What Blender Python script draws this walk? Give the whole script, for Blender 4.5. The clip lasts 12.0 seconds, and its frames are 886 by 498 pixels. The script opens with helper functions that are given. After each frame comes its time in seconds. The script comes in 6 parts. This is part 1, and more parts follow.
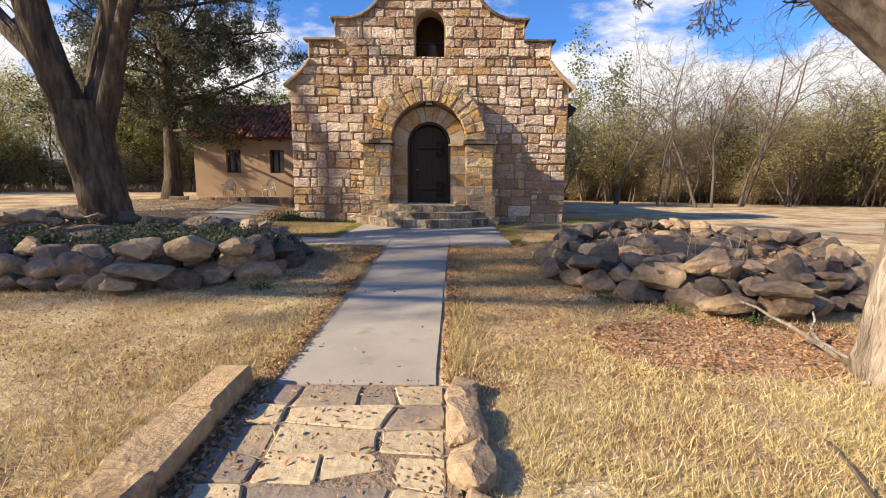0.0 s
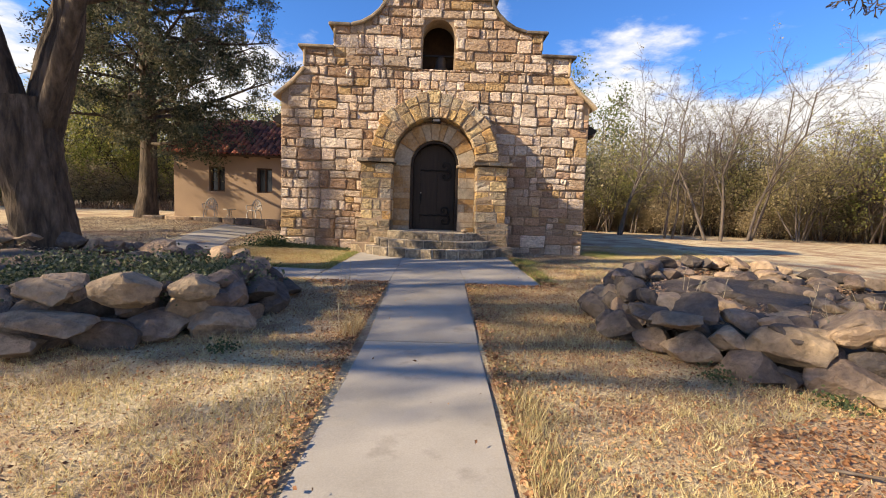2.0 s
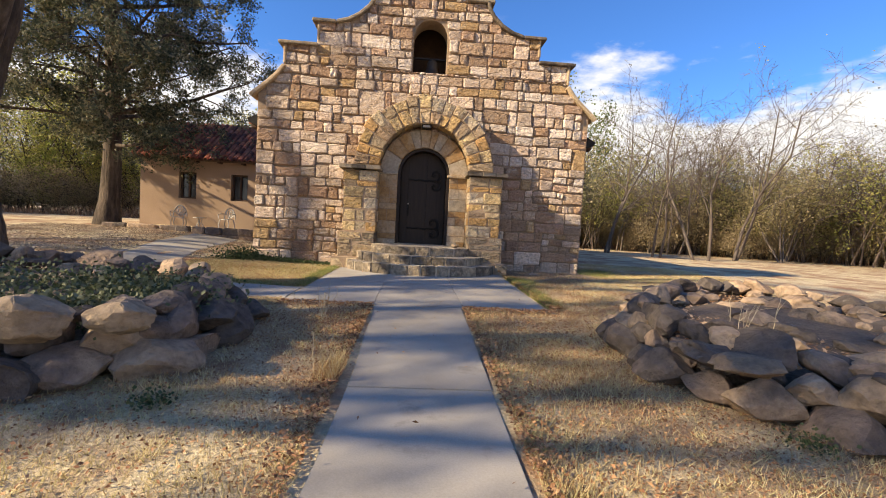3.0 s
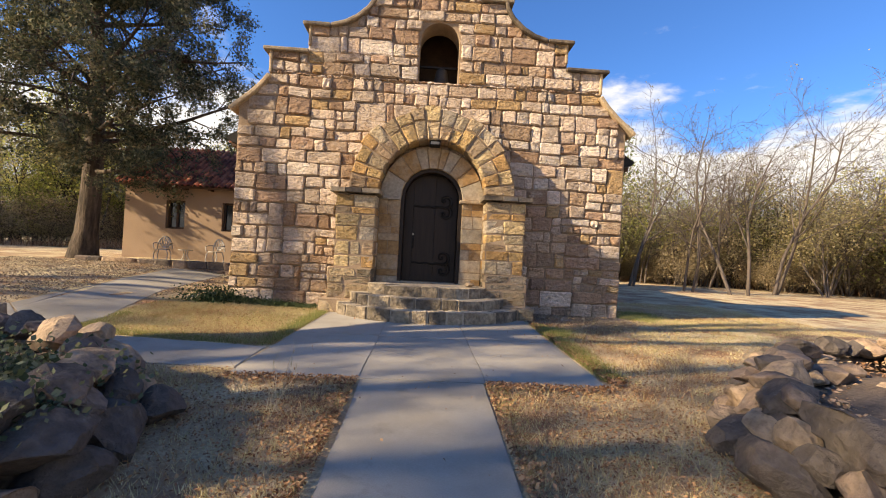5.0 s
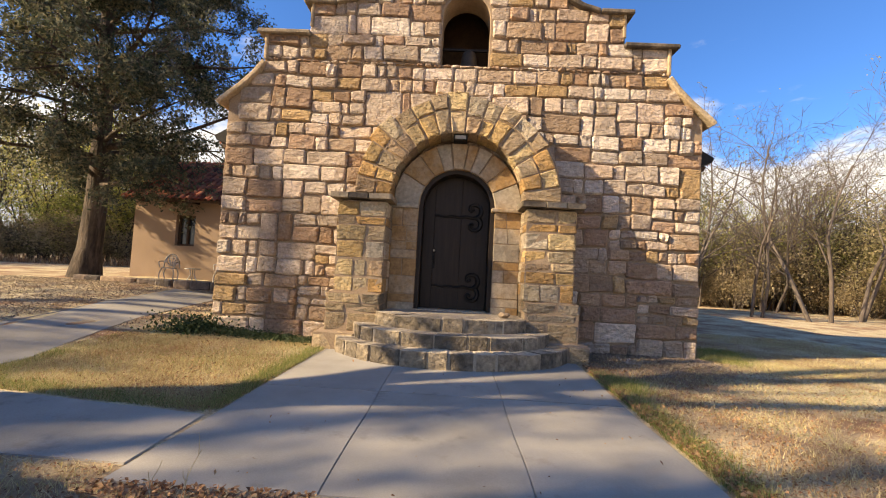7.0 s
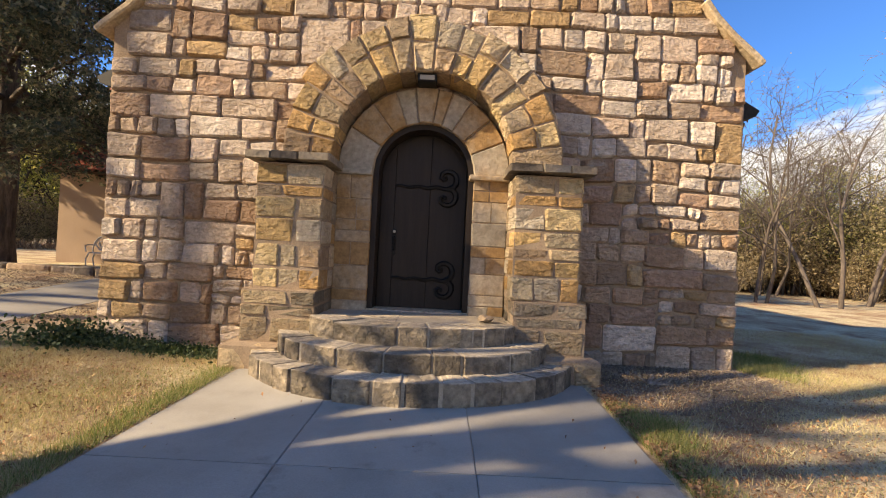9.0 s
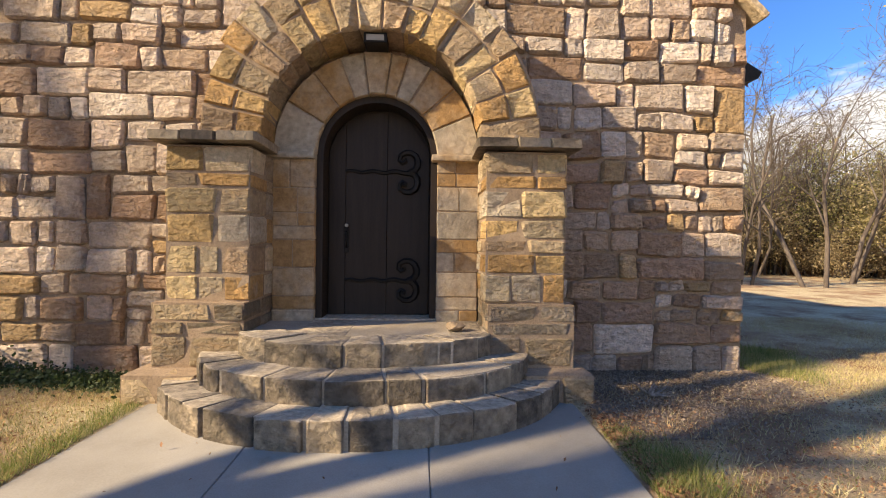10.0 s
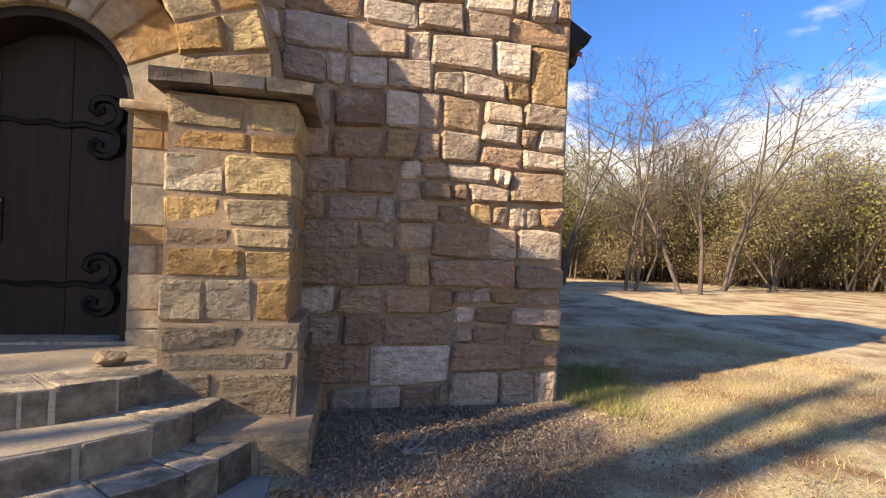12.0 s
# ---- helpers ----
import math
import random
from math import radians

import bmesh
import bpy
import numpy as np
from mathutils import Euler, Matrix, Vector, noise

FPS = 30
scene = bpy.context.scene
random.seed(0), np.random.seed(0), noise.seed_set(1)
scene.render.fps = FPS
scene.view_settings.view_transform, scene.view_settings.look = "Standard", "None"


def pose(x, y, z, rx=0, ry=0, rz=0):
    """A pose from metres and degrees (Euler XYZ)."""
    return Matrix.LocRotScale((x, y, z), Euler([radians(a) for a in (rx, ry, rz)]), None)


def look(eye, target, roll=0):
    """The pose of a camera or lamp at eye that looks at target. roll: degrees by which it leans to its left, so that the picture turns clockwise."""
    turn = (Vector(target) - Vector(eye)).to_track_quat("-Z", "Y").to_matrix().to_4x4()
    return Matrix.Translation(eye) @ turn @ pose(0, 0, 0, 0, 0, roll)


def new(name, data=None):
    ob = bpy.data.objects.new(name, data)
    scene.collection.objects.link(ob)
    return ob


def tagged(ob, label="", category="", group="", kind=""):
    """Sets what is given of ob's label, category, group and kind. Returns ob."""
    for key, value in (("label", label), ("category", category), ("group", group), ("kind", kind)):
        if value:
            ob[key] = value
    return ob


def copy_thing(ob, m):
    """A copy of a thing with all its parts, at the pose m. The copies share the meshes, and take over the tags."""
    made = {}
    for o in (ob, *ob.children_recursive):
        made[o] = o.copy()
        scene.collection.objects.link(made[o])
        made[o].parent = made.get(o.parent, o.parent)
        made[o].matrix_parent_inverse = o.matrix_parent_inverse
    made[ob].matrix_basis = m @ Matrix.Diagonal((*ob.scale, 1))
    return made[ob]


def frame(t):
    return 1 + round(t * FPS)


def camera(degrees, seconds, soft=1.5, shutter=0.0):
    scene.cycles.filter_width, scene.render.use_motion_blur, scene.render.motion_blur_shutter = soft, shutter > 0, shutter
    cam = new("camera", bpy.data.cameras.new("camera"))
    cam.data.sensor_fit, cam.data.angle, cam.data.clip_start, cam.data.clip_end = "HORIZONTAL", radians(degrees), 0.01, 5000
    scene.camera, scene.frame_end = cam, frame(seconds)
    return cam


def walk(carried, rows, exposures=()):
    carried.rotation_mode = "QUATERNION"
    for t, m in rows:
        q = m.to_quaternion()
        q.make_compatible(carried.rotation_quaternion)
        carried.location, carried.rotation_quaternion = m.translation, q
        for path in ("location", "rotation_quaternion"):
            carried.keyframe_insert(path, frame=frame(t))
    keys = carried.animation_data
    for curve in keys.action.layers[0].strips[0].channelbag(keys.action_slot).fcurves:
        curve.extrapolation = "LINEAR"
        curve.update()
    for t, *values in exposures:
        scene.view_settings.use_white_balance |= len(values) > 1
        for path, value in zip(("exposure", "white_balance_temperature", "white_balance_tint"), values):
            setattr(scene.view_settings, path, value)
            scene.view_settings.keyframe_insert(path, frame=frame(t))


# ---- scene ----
cam = camera(90.3, 12.0, soft=1.0)
METRES, EYE, TILT, LEAN, TURN = 12.5, 1.5, 0.0, 0.0, 0.0
ROWS = [
    (0.0, 0.0, 0.0, 0.0, 0.07, -8.24, -0.52),
    (0.5, -0.0178, 0.0283, -0.0049, -2.3, -9.75, 0.1),
    (1.0, -0.03, 0.0629, -0.0012, -2.39, -9.66, -2.63),
    (1.5, -0.0343, 0.1007, -0.0003, -1.58, -6.67, -2.04),
    (2.0, -0.0409, 0.1361, -0.0009, -1.31, -4.95, -2.03),
    (2.5, -0.0496, 0.175, 0.0005, -4.23, -3.14, -2.57),
    (3.0, -0.0567, 0.2178, -0.0045, -3.77, -3.0, -3.21),
    (5.0, -0.0506, 0.3831, 0.0049, -2.55, 0.76, -3.06),
    (5.5, -0.0484, 0.4224, 0.0088, -2.84, 2.29, -2.63),
    (6.0, -0.0392, 0.462, 0.0093, -0.11, 2.89, -2.76),
    (6.5, -0.0378, 0.504, 0.0084, 1.6, 3.07, -3.14),
    (8.5, -0.025, 0.6755, 0.02, 0.81, 1.27, -3.27),
    (9.0, -0.0138, 0.7135, 0.0195, -0.1, 0.5, -2.94),
    (9.5, -0.006, 0.7517, 0.0187, -1.05, -0.82, -2.73),
    (10.0, 0.0072, 0.7917, 0.0233, -2.38, -0.49, -0.76),
    (10.5, 0.0397, 0.8239, 0.0225, -3.49, 0.09, -0.9),
    (11.0, 0.0777, 0.852, 0.0195, -8.56, 0.19, -1.49),
    (11.5, 0.1182, 0.8768, 0.0221, -11.2, 0.09, -1.62),
    (12.0, 0.1637, 0.8931, 0.021, -11.58, 0.03, -2.24),
]
EXPO = 1.08
walk_rows = [(t, pose(0, 0, EYE, TILT, LEAN, TURN) @ pose(METRES * x, METRES * y, METRES * z, 90 + pitch, roll, yaw)) for t, x, y, z, yaw, pitch, roll in ROWS]
walk(cam, walk_rows, exposures=[(0.0, EXPO - 0.08, 7650, 10), (3.0, EXPO, 7800, 10), (5.0, EXPO + 0.04, 8200, 10), (6.5, EXPO + 0.1, 8450, 10), (9.0, EXPO + 0.1, 8200, 10), (12.0, EXPO + 0.2, 7900, 10)])

# ---- light ----
SUN_AZ = (-0.95, -0.31)
SUN_EL = 28.0
sun_data = bpy.data.lights.new("sun", "SUN")
sun_data.energy, sun_data.angle, sun_data.color = 5.0, radians(0.8), (1.0, 0.87, 0.68)
sun = new("sun", sun_data)
_h = math.hypot(*SUN_AZ)
sun_dir = Vector((SUN_AZ[0] / _h * math.cos(radians(SUN_EL)), SUN_AZ[1] / _h * math.cos(radians(SUN_EL)), math.sin(radians(SUN_EL))))
sun.matrix_world = look(sun_dir * 60, (0, 0, 0))

world = bpy.data.worlds.new("world")
scene.world = world
world.use_nodes = True
wn, wl = world.node_tree.nodes, world.node_tree.links
wn.clear()
w_out, w_bg = wn.new("ShaderNodeOutputWorld"), wn.new("ShaderNodeBackground")
sky = wn.new("ShaderNodeTexSky")
sky.sky_type, sky.sun_disc = "NISHITA", False
sky.sun_elevation, sky.sun_rotation = radians(SUN_EL), math.atan2(SUN_AZ[0], SUN_AZ[1]) % (2 * math.pi)
sky.air_density, sky.dust_density, sky.ozone_density = 1.0, 0.4, 3.0
tc, sep = wn.new("ShaderNodeTexCoord"), wn.new("ShaderNodeSeparateXYZ")
wl.new(tc.outputs["Generated"], sep.inputs[0])


def wmath(op, a, b):
    n = wn.new("ShaderNodeMath")
    n.operation = op
    for i, v in enumerate((a, b)):
        if isinstance(v, (int, float)):
            n.inputs[i].default_value = v
        else:
            wl.new(v, n.inputs[i])
    return n.outputs[0]


zz = wmath("MAXIMUM", wmath("ADD", sep.outputs[2], 0.12), 0.05)
comb = wn.new("ShaderNodeCombineXYZ")
wl.new(wmath("DIVIDE", sep.outputs[0], zz), comb.inputs[0])
wl.new(wmath("DIVIDE", sep.outputs[1], zz), comb.inputs[1])
puff, band = wn.new("ShaderNodeTexNoise"), wn.new("ShaderNodeTexNoise")
for n, s, d in ((puff, 1.7, 9.0), (band, 0.8, 5.0)):
    n.inputs["Scale"].default_value, n.inputs["Detail"].default_value, n.inputs["Roughness"].default_value = s, d, 0.6
    wl.new(comb.outputs[0], n.inputs["Vector"])
low = wmath("MULTIPLY", wmath("SUBTRACT", 0.36, sep.outputs[2]), 2.6)
cover = wmath("ADD", wmath("ADD", low, wmath("MULTIPLY", wmath("SUBTRACT", puff.outputs["Fac"], 0.5), 1.5)), wmath("MULTIPLY", wmath("SUBTRACT", band.outputs["Fac"], 0.5), 1.2))
ramp = wn.new("ShaderNodeMapRange")
ramp.interpolation_type = "SMOOTHSTEP"
ramp.inputs["From Min"].default_value, ramp.inputs["From Max"].default_value = 0.02, 0.34
wl.new(cover, ramp.inputs["Value"])
shade = wn.new("ShaderNodeMix")
shade.data_type = "RGBA"
shade.inputs[6].default_value, shade.inputs[7].default_value = (3.5, 4.0, 5.0, 1), (6.3, 6.6, 7.1, 1)
wl.new(puff.outputs["Fac"], shade.inputs[0])
tint = wn.new("ShaderNodeMix")
tint.data_type, tint.blend_type = "RGBA", "MULTIPLY"
tint.inputs[0].default_value, tint.inputs[7].default_value = 1.0, (0.35, 0.76, 1.36, 1)
wl.new(sky.outputs[0], tint.inputs[6])
mix = wn.new("ShaderNodeMix")
mix.data_type = "RGBA"
wl.new(ramp.outputs[0], mix.inputs[0]), wl.new(tint.outputs[2], mix.inputs[6]), wl.new(shade.outputs[2], mix.inputs[7])
wl.new(mix.outputs[2], w_bg.inputs[0])
w_bg.inputs[1].default_value = 0.094
wl.new(w_bg.outputs[0], w_out.inputs[0])

# ---- materials ----


def material(name, colours, scale=3.0, detail=6.0, rough=0.85, bump=0.3, bump_scale=30.0, distance=0.02, per="none", spread=0.0, metal=0.0, stretch=(1, 1, 1), fine=0.25, spots=None, specular=0.3, translucent=0.0):
    """Noise-mixed colours, a finer second noise, relief, and a brightness and hue spread per object or per island."""
    m = bpy.data.materials.new(name)
    m.use_nodes = True
    n, l = m.node_tree.nodes, m.node_tree.links
    b = n["Principled BSDF"]
    b.inputs["Roughness"].default_value, b.inputs["Metallic"].default_value = rough, metal
    b.inputs["Specular IOR Level"].default_value = specular
    geo, mp = n.new("ShaderNodeNewGeometry"), n.new("ShaderNodeMapping")
    mp.inputs["Scale"].default_value = stretch
    l.new(geo.outputs["Position"], mp.inputs["Vector"])

    def noise_tex(s, d=detail, r=0.6):
        t = n.new("ShaderNodeTexNoise")
        t.inputs["Scale"].default_value, t.inputs["Detail"].default_value, t.inputs["Roughness"].default_value = s, d, r
        l.new(mp.outputs[0], t.inputs["Vector"])
        return t

    big, small = noise_tex(scale), noise_tex(bump_scale, 8, 0.62)
    ramp_ = n.new("ShaderNodeValToRGB")
    e = ramp_.color_ramp.elements
    while len(e) < len(colours):
        e.new(0.5)
    for i, c in enumerate(colours):
        e[i].position = 0.3 + 0.4 * i / max(1, len(colours) - 1)
        e[i].color = (*c, 1)
    value = big.outputs["Fac"]
    if per != "none":
        src = geo.outputs["Random Per Island"] if per == "island" else n.new("ShaderNodeObjectInfo").outputs["Random"]
        a = n.new("ShaderNodeMath")
        a.operation = "MULTIPLY_ADD"
        a.inputs[1].default_value = spread
        l.new(src, a.inputs[0])
        s = n.new("ShaderNodeMath")
        s.operation = "ADD"
        s.inputs[1].default_value = -spread / 2
        l.new(big.outputs["Fac"], s.inputs[0])
        l.new(s.outputs[0], a.inputs[2])
        value = a.outputs[0]
    l.new(value, ramp_.inputs[0])
    col = ramp_.outputs[0]
    if fine:
        f = n.new("ShaderNodeMix")
        f.data_type, f.blend_type = "RGBA", "MULTIPLY"
        f.inputs[0].default_value = 1.0
        mr = n.new("ShaderNodeMapRange")
        mr.inputs["From Min"].default_value, mr.inputs["From Max"].default_value = 0.3, 0.7
        mr.inputs["To Min"].default_value, mr.inputs["To Max"].default_value = 1 - fine, 1 + fine
        l.new(small.outputs["Fac"], mr.inputs["Value"])
        l.new(col, f.inputs[6]), l.new(mr.outputs[0], f.inputs[7])
        col = f.outputs[2]
    if spots:
        colour, sscale, lo, hi = spots
        st = noise_tex(sscale, 6, 0.65)
        sm = n.new("ShaderNodeMapRange")
        sm.inputs["From Min"].default_value, sm.inputs["From Max"].default_value = lo, hi
        l.new(st.outputs["Fac"], sm.inputs["Value"])
        sx = n.new("ShaderNodeMix")
        sx.data_type = "RGBA"
        sx.inputs[7].default_value = (*colour, 1)
        l.new(sm.outputs[0], sx.inputs[0]), l.new(col, sx.inputs[6])
        col = sx.outputs[2]
    l.new(col, b.inputs["Base Color"])
    if bump:
        bp = n.new("ShaderNodeBump")
        bp.inputs["Strength"].default_value, bp.inputs["Distance"].default_value = bump, distance
        l.new(small.outputs["Fac"], bp.inputs["Height"])
        l.new(bp.outputs[0], b.inputs["Normal"])
    if translucent:
        t, ms = n.new("ShaderNodeBsdfTranslucent"), n.new("ShaderNodeMixShader")
        l.new(col, t.inputs[0])
        ms.inputs[0].default_value = translucent
        out = n["Material Output"]
        l.new(b.outputs[0], ms.inputs[1]), l.new(t.outputs[0], ms.inputs[2]), l.new(ms.outputs[0], out.inputs[0])
    return m


def masonry_material(name, palette, per="object", chip=0.5):
    """Rock-faced stone: every block takes one colour of the palette, with its own tone, veins, pale chips and deep relief."""
    m = bpy.data.materials.new(name)
    m.use_nodes = True
    n, l = m.node_tree.nodes, m.node_tree.links
    b = n["Principled BSDF"]
    b.inputs["Roughness"].default_value, b.inputs["Specular IOR Level"].default_value = 0.9, 0.25
    geo = n.new("ShaderNodeNewGeometry")
    src = geo.outputs["Random Per Island"] if per == "island" else n.new("ShaderNodeObjectInfo").outputs["Random"]

    def calc(op, x, y, z=None):
        k = n.new("ShaderNodeMath")
        k.operation = op
        for i, v in enumerate((x, y, z)):
            if v is None:
                continue
            if isinstance(v, (int, float)):
                k.inputs[i].default_value = v
            else:
                l.new(v, k.inputs[i])
        return k.outputs[0]

    # each block reads its own piece of the noise
    offset = n.new("ShaderNodeVectorMath")
    offset.operation = "MULTIPLY_ADD"
    offset.inputs[1].default_value = (37.0, 53.0, 71.0)
    l.new(src, offset.inputs[0]), l.new(geo.outputs["Position"], offset.inputs[2])

    def tex(scale, detail, rough, stretch=None):
        t = n.new("ShaderNodeTexNoise")
        t.inputs["Scale"].default_value, t.inputs["Detail"].default_value, t.inputs["Roughness"].default_value = scale, detail, rough
        if stretch:
            mp = n.new("ShaderNodeMapping")
            mp.inputs["Scale"].default_value = stretch
            l.new(offset.outputs[0], mp.inputs["Vector"]), l.new(mp.outputs[0], t.inputs["Vector"])
        else:
            l.new(offset.outputs[0], t.inputs["Vector"])
        return t.outputs["Fac"]

    def spread(v, lo, hi, a, z):
        k = n.new("ShaderNodeMapRange")
        k.inputs["From Min"].default_value, k.inputs["From Max"].default_value = lo, hi
        k.inputs["To Min"].default_value, k.inputs["To Max"].default_value = a, z
        l.new(v, k.inputs["Value"])
        return k.outputs[0]

    def mixed(kind, f, x, y):
        k = n.new("ShaderNodeMix")
        k.data_type, k.blend_type = "RGBA", kind
        for i, v in ((0, f), (6, x), (7, y)):
            if isinstance(v, (int, float)):
                k.inputs[i].default_value = v
            elif isinstance(v, tuple):
                k.inputs[i].default_value = (*v, 1)
            else:
                l.new(v, k.inputs[i])
        return k.outputs[2]

    pick = n.new("ShaderNodeValToRGB")
    pick.color_ramp.interpolation = "CONSTANT"
    e = pick.color_ramp.elements
    while len(e) < len(palette):
        e.new(0.5)
    for i, c in enumerate(palette):
        e[i].position, e[i].color = i / len(palette), (*c, 1)
    l.new(src, pick.inputs[0])
    tone = calc("FRACT", calc("MULTIPLY", src, 91.7), 0.0)
    vein, grain, patch = tex(5.0, 6, 0.6, (0.7, 0.7, 2.2)), tex(20, 7, 0.65), tex(3.2, 7, 0.62)
    col = mixed("MULTIPLY", 1.0, pick.outputs[0], spread(tone, 0, 1, 0.74, 1.28))
    col = mixed("MIX", spread(vein, 0.47, 0.75, 0.0, 0.5), col, (0.33, 0.19, 0.10))
    col = mixed("MIX", spread(patch, 0.58, 0.72, 0.0, chip), col, (0.62, 0.53, 0.43))
    col = mixed("MIX", spread(patch, 0.40, 0.27, 0.0, 0.5), col, (0.17, 0.12, 0.085))
    col = mixed("MULTIPLY", 1.0, col, spread(grain, 0.33, 0.67, 0.78, 1.18))
    l.new(col, b.inputs["Base Color"])
    height = calc("ADD", calc("MULTIPLY", tex(8, 6, 0.6, (1, 1, 1.6)), 1.0), calc("MULTIPLY", grain, 0.32))
    bp = n.new("ShaderNodeBump")
    bp.inputs["Strength"].default_value, bp.inputs["Distance"].default_value = 1.0, 0.18
    l.new(height, bp.inputs["Height"]), l.new(bp.outputs[0], b.inputs["Normal"])
    return m


ROCK_FACED = [(0.634, 0.494, 0.39), (0.476, 0.336, 0.232), (0.732, 0.598, 0.488), (0.50, 0.335, 0.175), (0.598, 0.451, 0.348), (0.403, 0.268, 0.189), (0.671, 0.525, 0.409), (0.525, 0.384, 0.275), (0.769, 0.653, 0.549), (0.439, 0.287, 0.189), (0.659, 0.512, 0.39), (0.549, 0.439, 0.348), (0.695, 0.561, 0.451)]
M_STONE = masonry_material("sandstone", ROCK_FACED)
M_STONE_J = masonry_material("sandstone_far", ROCK_FACED, "island")
M_ARCH = masonry_material("ochre_sandstone", [(0.543, 0.366, 0.171), (0.472, 0.354, 0.236), (0.566, 0.425, 0.236), (0.401, 0.283, 0.183), (0.59, 0.472, 0.319), (0.543, 0.33, 0.142), (0.496, 0.413, 0.307), (0.519, 0.395, 0.254)], "object", 0.35)
M_SMOOTH = material("dressed_sandstone", [(0.33, 0.20, 0.09), (0.37, 0.27, 0.17), (0.42, 0.34, 0.25), (0.34, 0.29, 0.22)], 2.0, 5, 0.9, 0.6, 14, 0.03, "object", 0.5, fine=0.3)
M_MORTAR = material("mortar", [(0.255, 0.18, 0.118), (0.37, 0.275, 0.19)], 3, 6, 0.95, 0.6, 45, 0.02, fine=0.25)
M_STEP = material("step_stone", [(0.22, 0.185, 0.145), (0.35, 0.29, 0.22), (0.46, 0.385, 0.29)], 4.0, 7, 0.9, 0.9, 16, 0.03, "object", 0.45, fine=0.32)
# rough risers, coloured darker than the treads to paint in their shade
M_RISER = material("rough_shaded_riser", [(0.15, 0.125, 0.095), (0.265, 0.215, 0.16), (0.40, 0.32, 0.225)], 6.0, 8, 0.95, 1.0, 11, 0.14, "object", 0.4, fine=0.4)
M_STEP_JOINT = material("pale_mortar", [(0.36, 0.30, 0.225), (0.46, 0.39, 0.30)], 5, 6, 0.95, 0.5, 50, 0.006, fine=0.2)
M_CONCRETE = material("concrete", [(0.255, 0.232, 0.20), (0.32, 0.295, 0.255), (0.375, 0.345, 0.302)], 0.9, 8, 0.9, 0.25, 90, 0.004, "object", 0.25, fine=0.1, spots=((0.17, 0.15, 0.125), 2.3, 0.58, 0.8))
M_FLAG = material("flagstone", [(0.22, 0.18, 0.15), (0.36, 0.285, 0.19), (0.48, 0.39, 0.26)], 1.5, 6, 0.9, 0.6, 22, 0.02, "object", 1.0, fine=0.22)
M_PLINTH = masonry_material("weathered_plinth_stone", [(0.30, 0.235, 0.16), (0.24, 0.20, 0.145), (0.40, 0.31, 0.20), (0.28, 0.23, 0.175)], "object", 0.2)
M_KERB = material("kerb_sandstone", [(0.24, 0.165, 0.10), (0.46, 0.33, 0.195), (0.36, 0.26, 0.155)], 2.5, 6, 0.9, 0.9, 20, 0.03, "object", 0.5, fine=0.3)
M_ROCK = material("field_rock", [(0.11, 0.09, 0.077), (0.18, 0.135, 0.11), (0.27, 0.19, 0.135), (0.38, 0.275, 0.185)], 2.2, 8, 0.92, 1.0, 11, 0.06, "object", 0.7, fine=0.35, spots=((0.30, 0.26, 0.22), 7, 0.64, 0.78))
M_ROCK_PALE = material("pale_rock", [(0.22, 0.16, 0.11), (0.36, 0.27, 0.18)], 2.2, 8, 0.92, 1.0, 11, 0.05, "object", 0.5, fine=0.35)
M_GROUND = material("dry_lawn", [(0.31, 0.22, 0.14), (0.45, 0.35, 0.22), (0.56, 0.465, 0.30), (0.42, 0.35, 0.20)], 0.55, 9, 0.97, 0.8, 30, 0.04, fine=0.4, spots=((0.27, 0.155, 0.092), 0.9, 0.46, 0.62))
M_SOIL = material("soil", [(0.11, 0.08, 0.06), (0.20, 0.15, 0.11)], 2, 8, 0.97, 0.9, 25, 0.04, fine=0.35)
M_EARTH = material("bare_earth", [(0.19, 0.14, 0.105), (0.30, 0.23, 0.17)], 2, 8, 0.97, 0.9, 25, 0.04, fine=0.35)
M_STUCCO = material("adobe_plaster", [(0.30, 0.212, 0.15), (0.36, 0.26, 0.185)], 0.8, 6, 0.95, 0.3, 25, 0.01, fine=0.1)
M_TILE = material("clay_tile", [(0.13, 0.05, 0.035), (0.30, 0.095, 0.06), (0.38, 0.15, 0.09)], 2.5, 6, 0.85, 0.3, 30, 0.01, "object", 0.6, fine=0.3)
M_TILE_J = material("clay_tile_far", [(0.13, 0.05, 0.035), (0.30, 0.095, 0.06), (0.38, 0.15, 0.09)], 2.5, 6, 0.85, 0.3, 30, 0.01, "island", 0.6, fine=0.3)
M_DOOR = material("dark_oak", [(0.018, 0.012, 0.009), (0.034, 0.023, 0.016)], 3, 6, 0.6, 0.4, 40, 0.004, stretch=(6, 6, 0.5), fine=0.3)
M_IRON = material("black_iron", [(0.012, 0.011, 0.011), (0.025, 0.022, 0.02)], 8, 4, 0.55, 0.3, 60, 0.002, metal=0.5)
M_WOOD = material("weathered_beam", [(0.05, 0.03, 0.02), (0.10, 0.06, 0.04)], 3, 6, 0.8, 0.5, 30, 0.01, stretch=(1, 1, 1))
M_BELL = material("bronze", [(0.03, 0.027, 0.024), (0.06, 0.052, 0.042)], 4, 5, 0.65, 0.1, 40, 0.002, metal=0.3)
M_BARK = material("bark", [(0.035, 0.027, 0.021), (0.085, 0.064, 0.048), (0.15, 0.115, 0.088)], 4, 7, 0.95, 1.0, 14, 0.08, stretch=(1, 1, 0.22), fine=0.45)
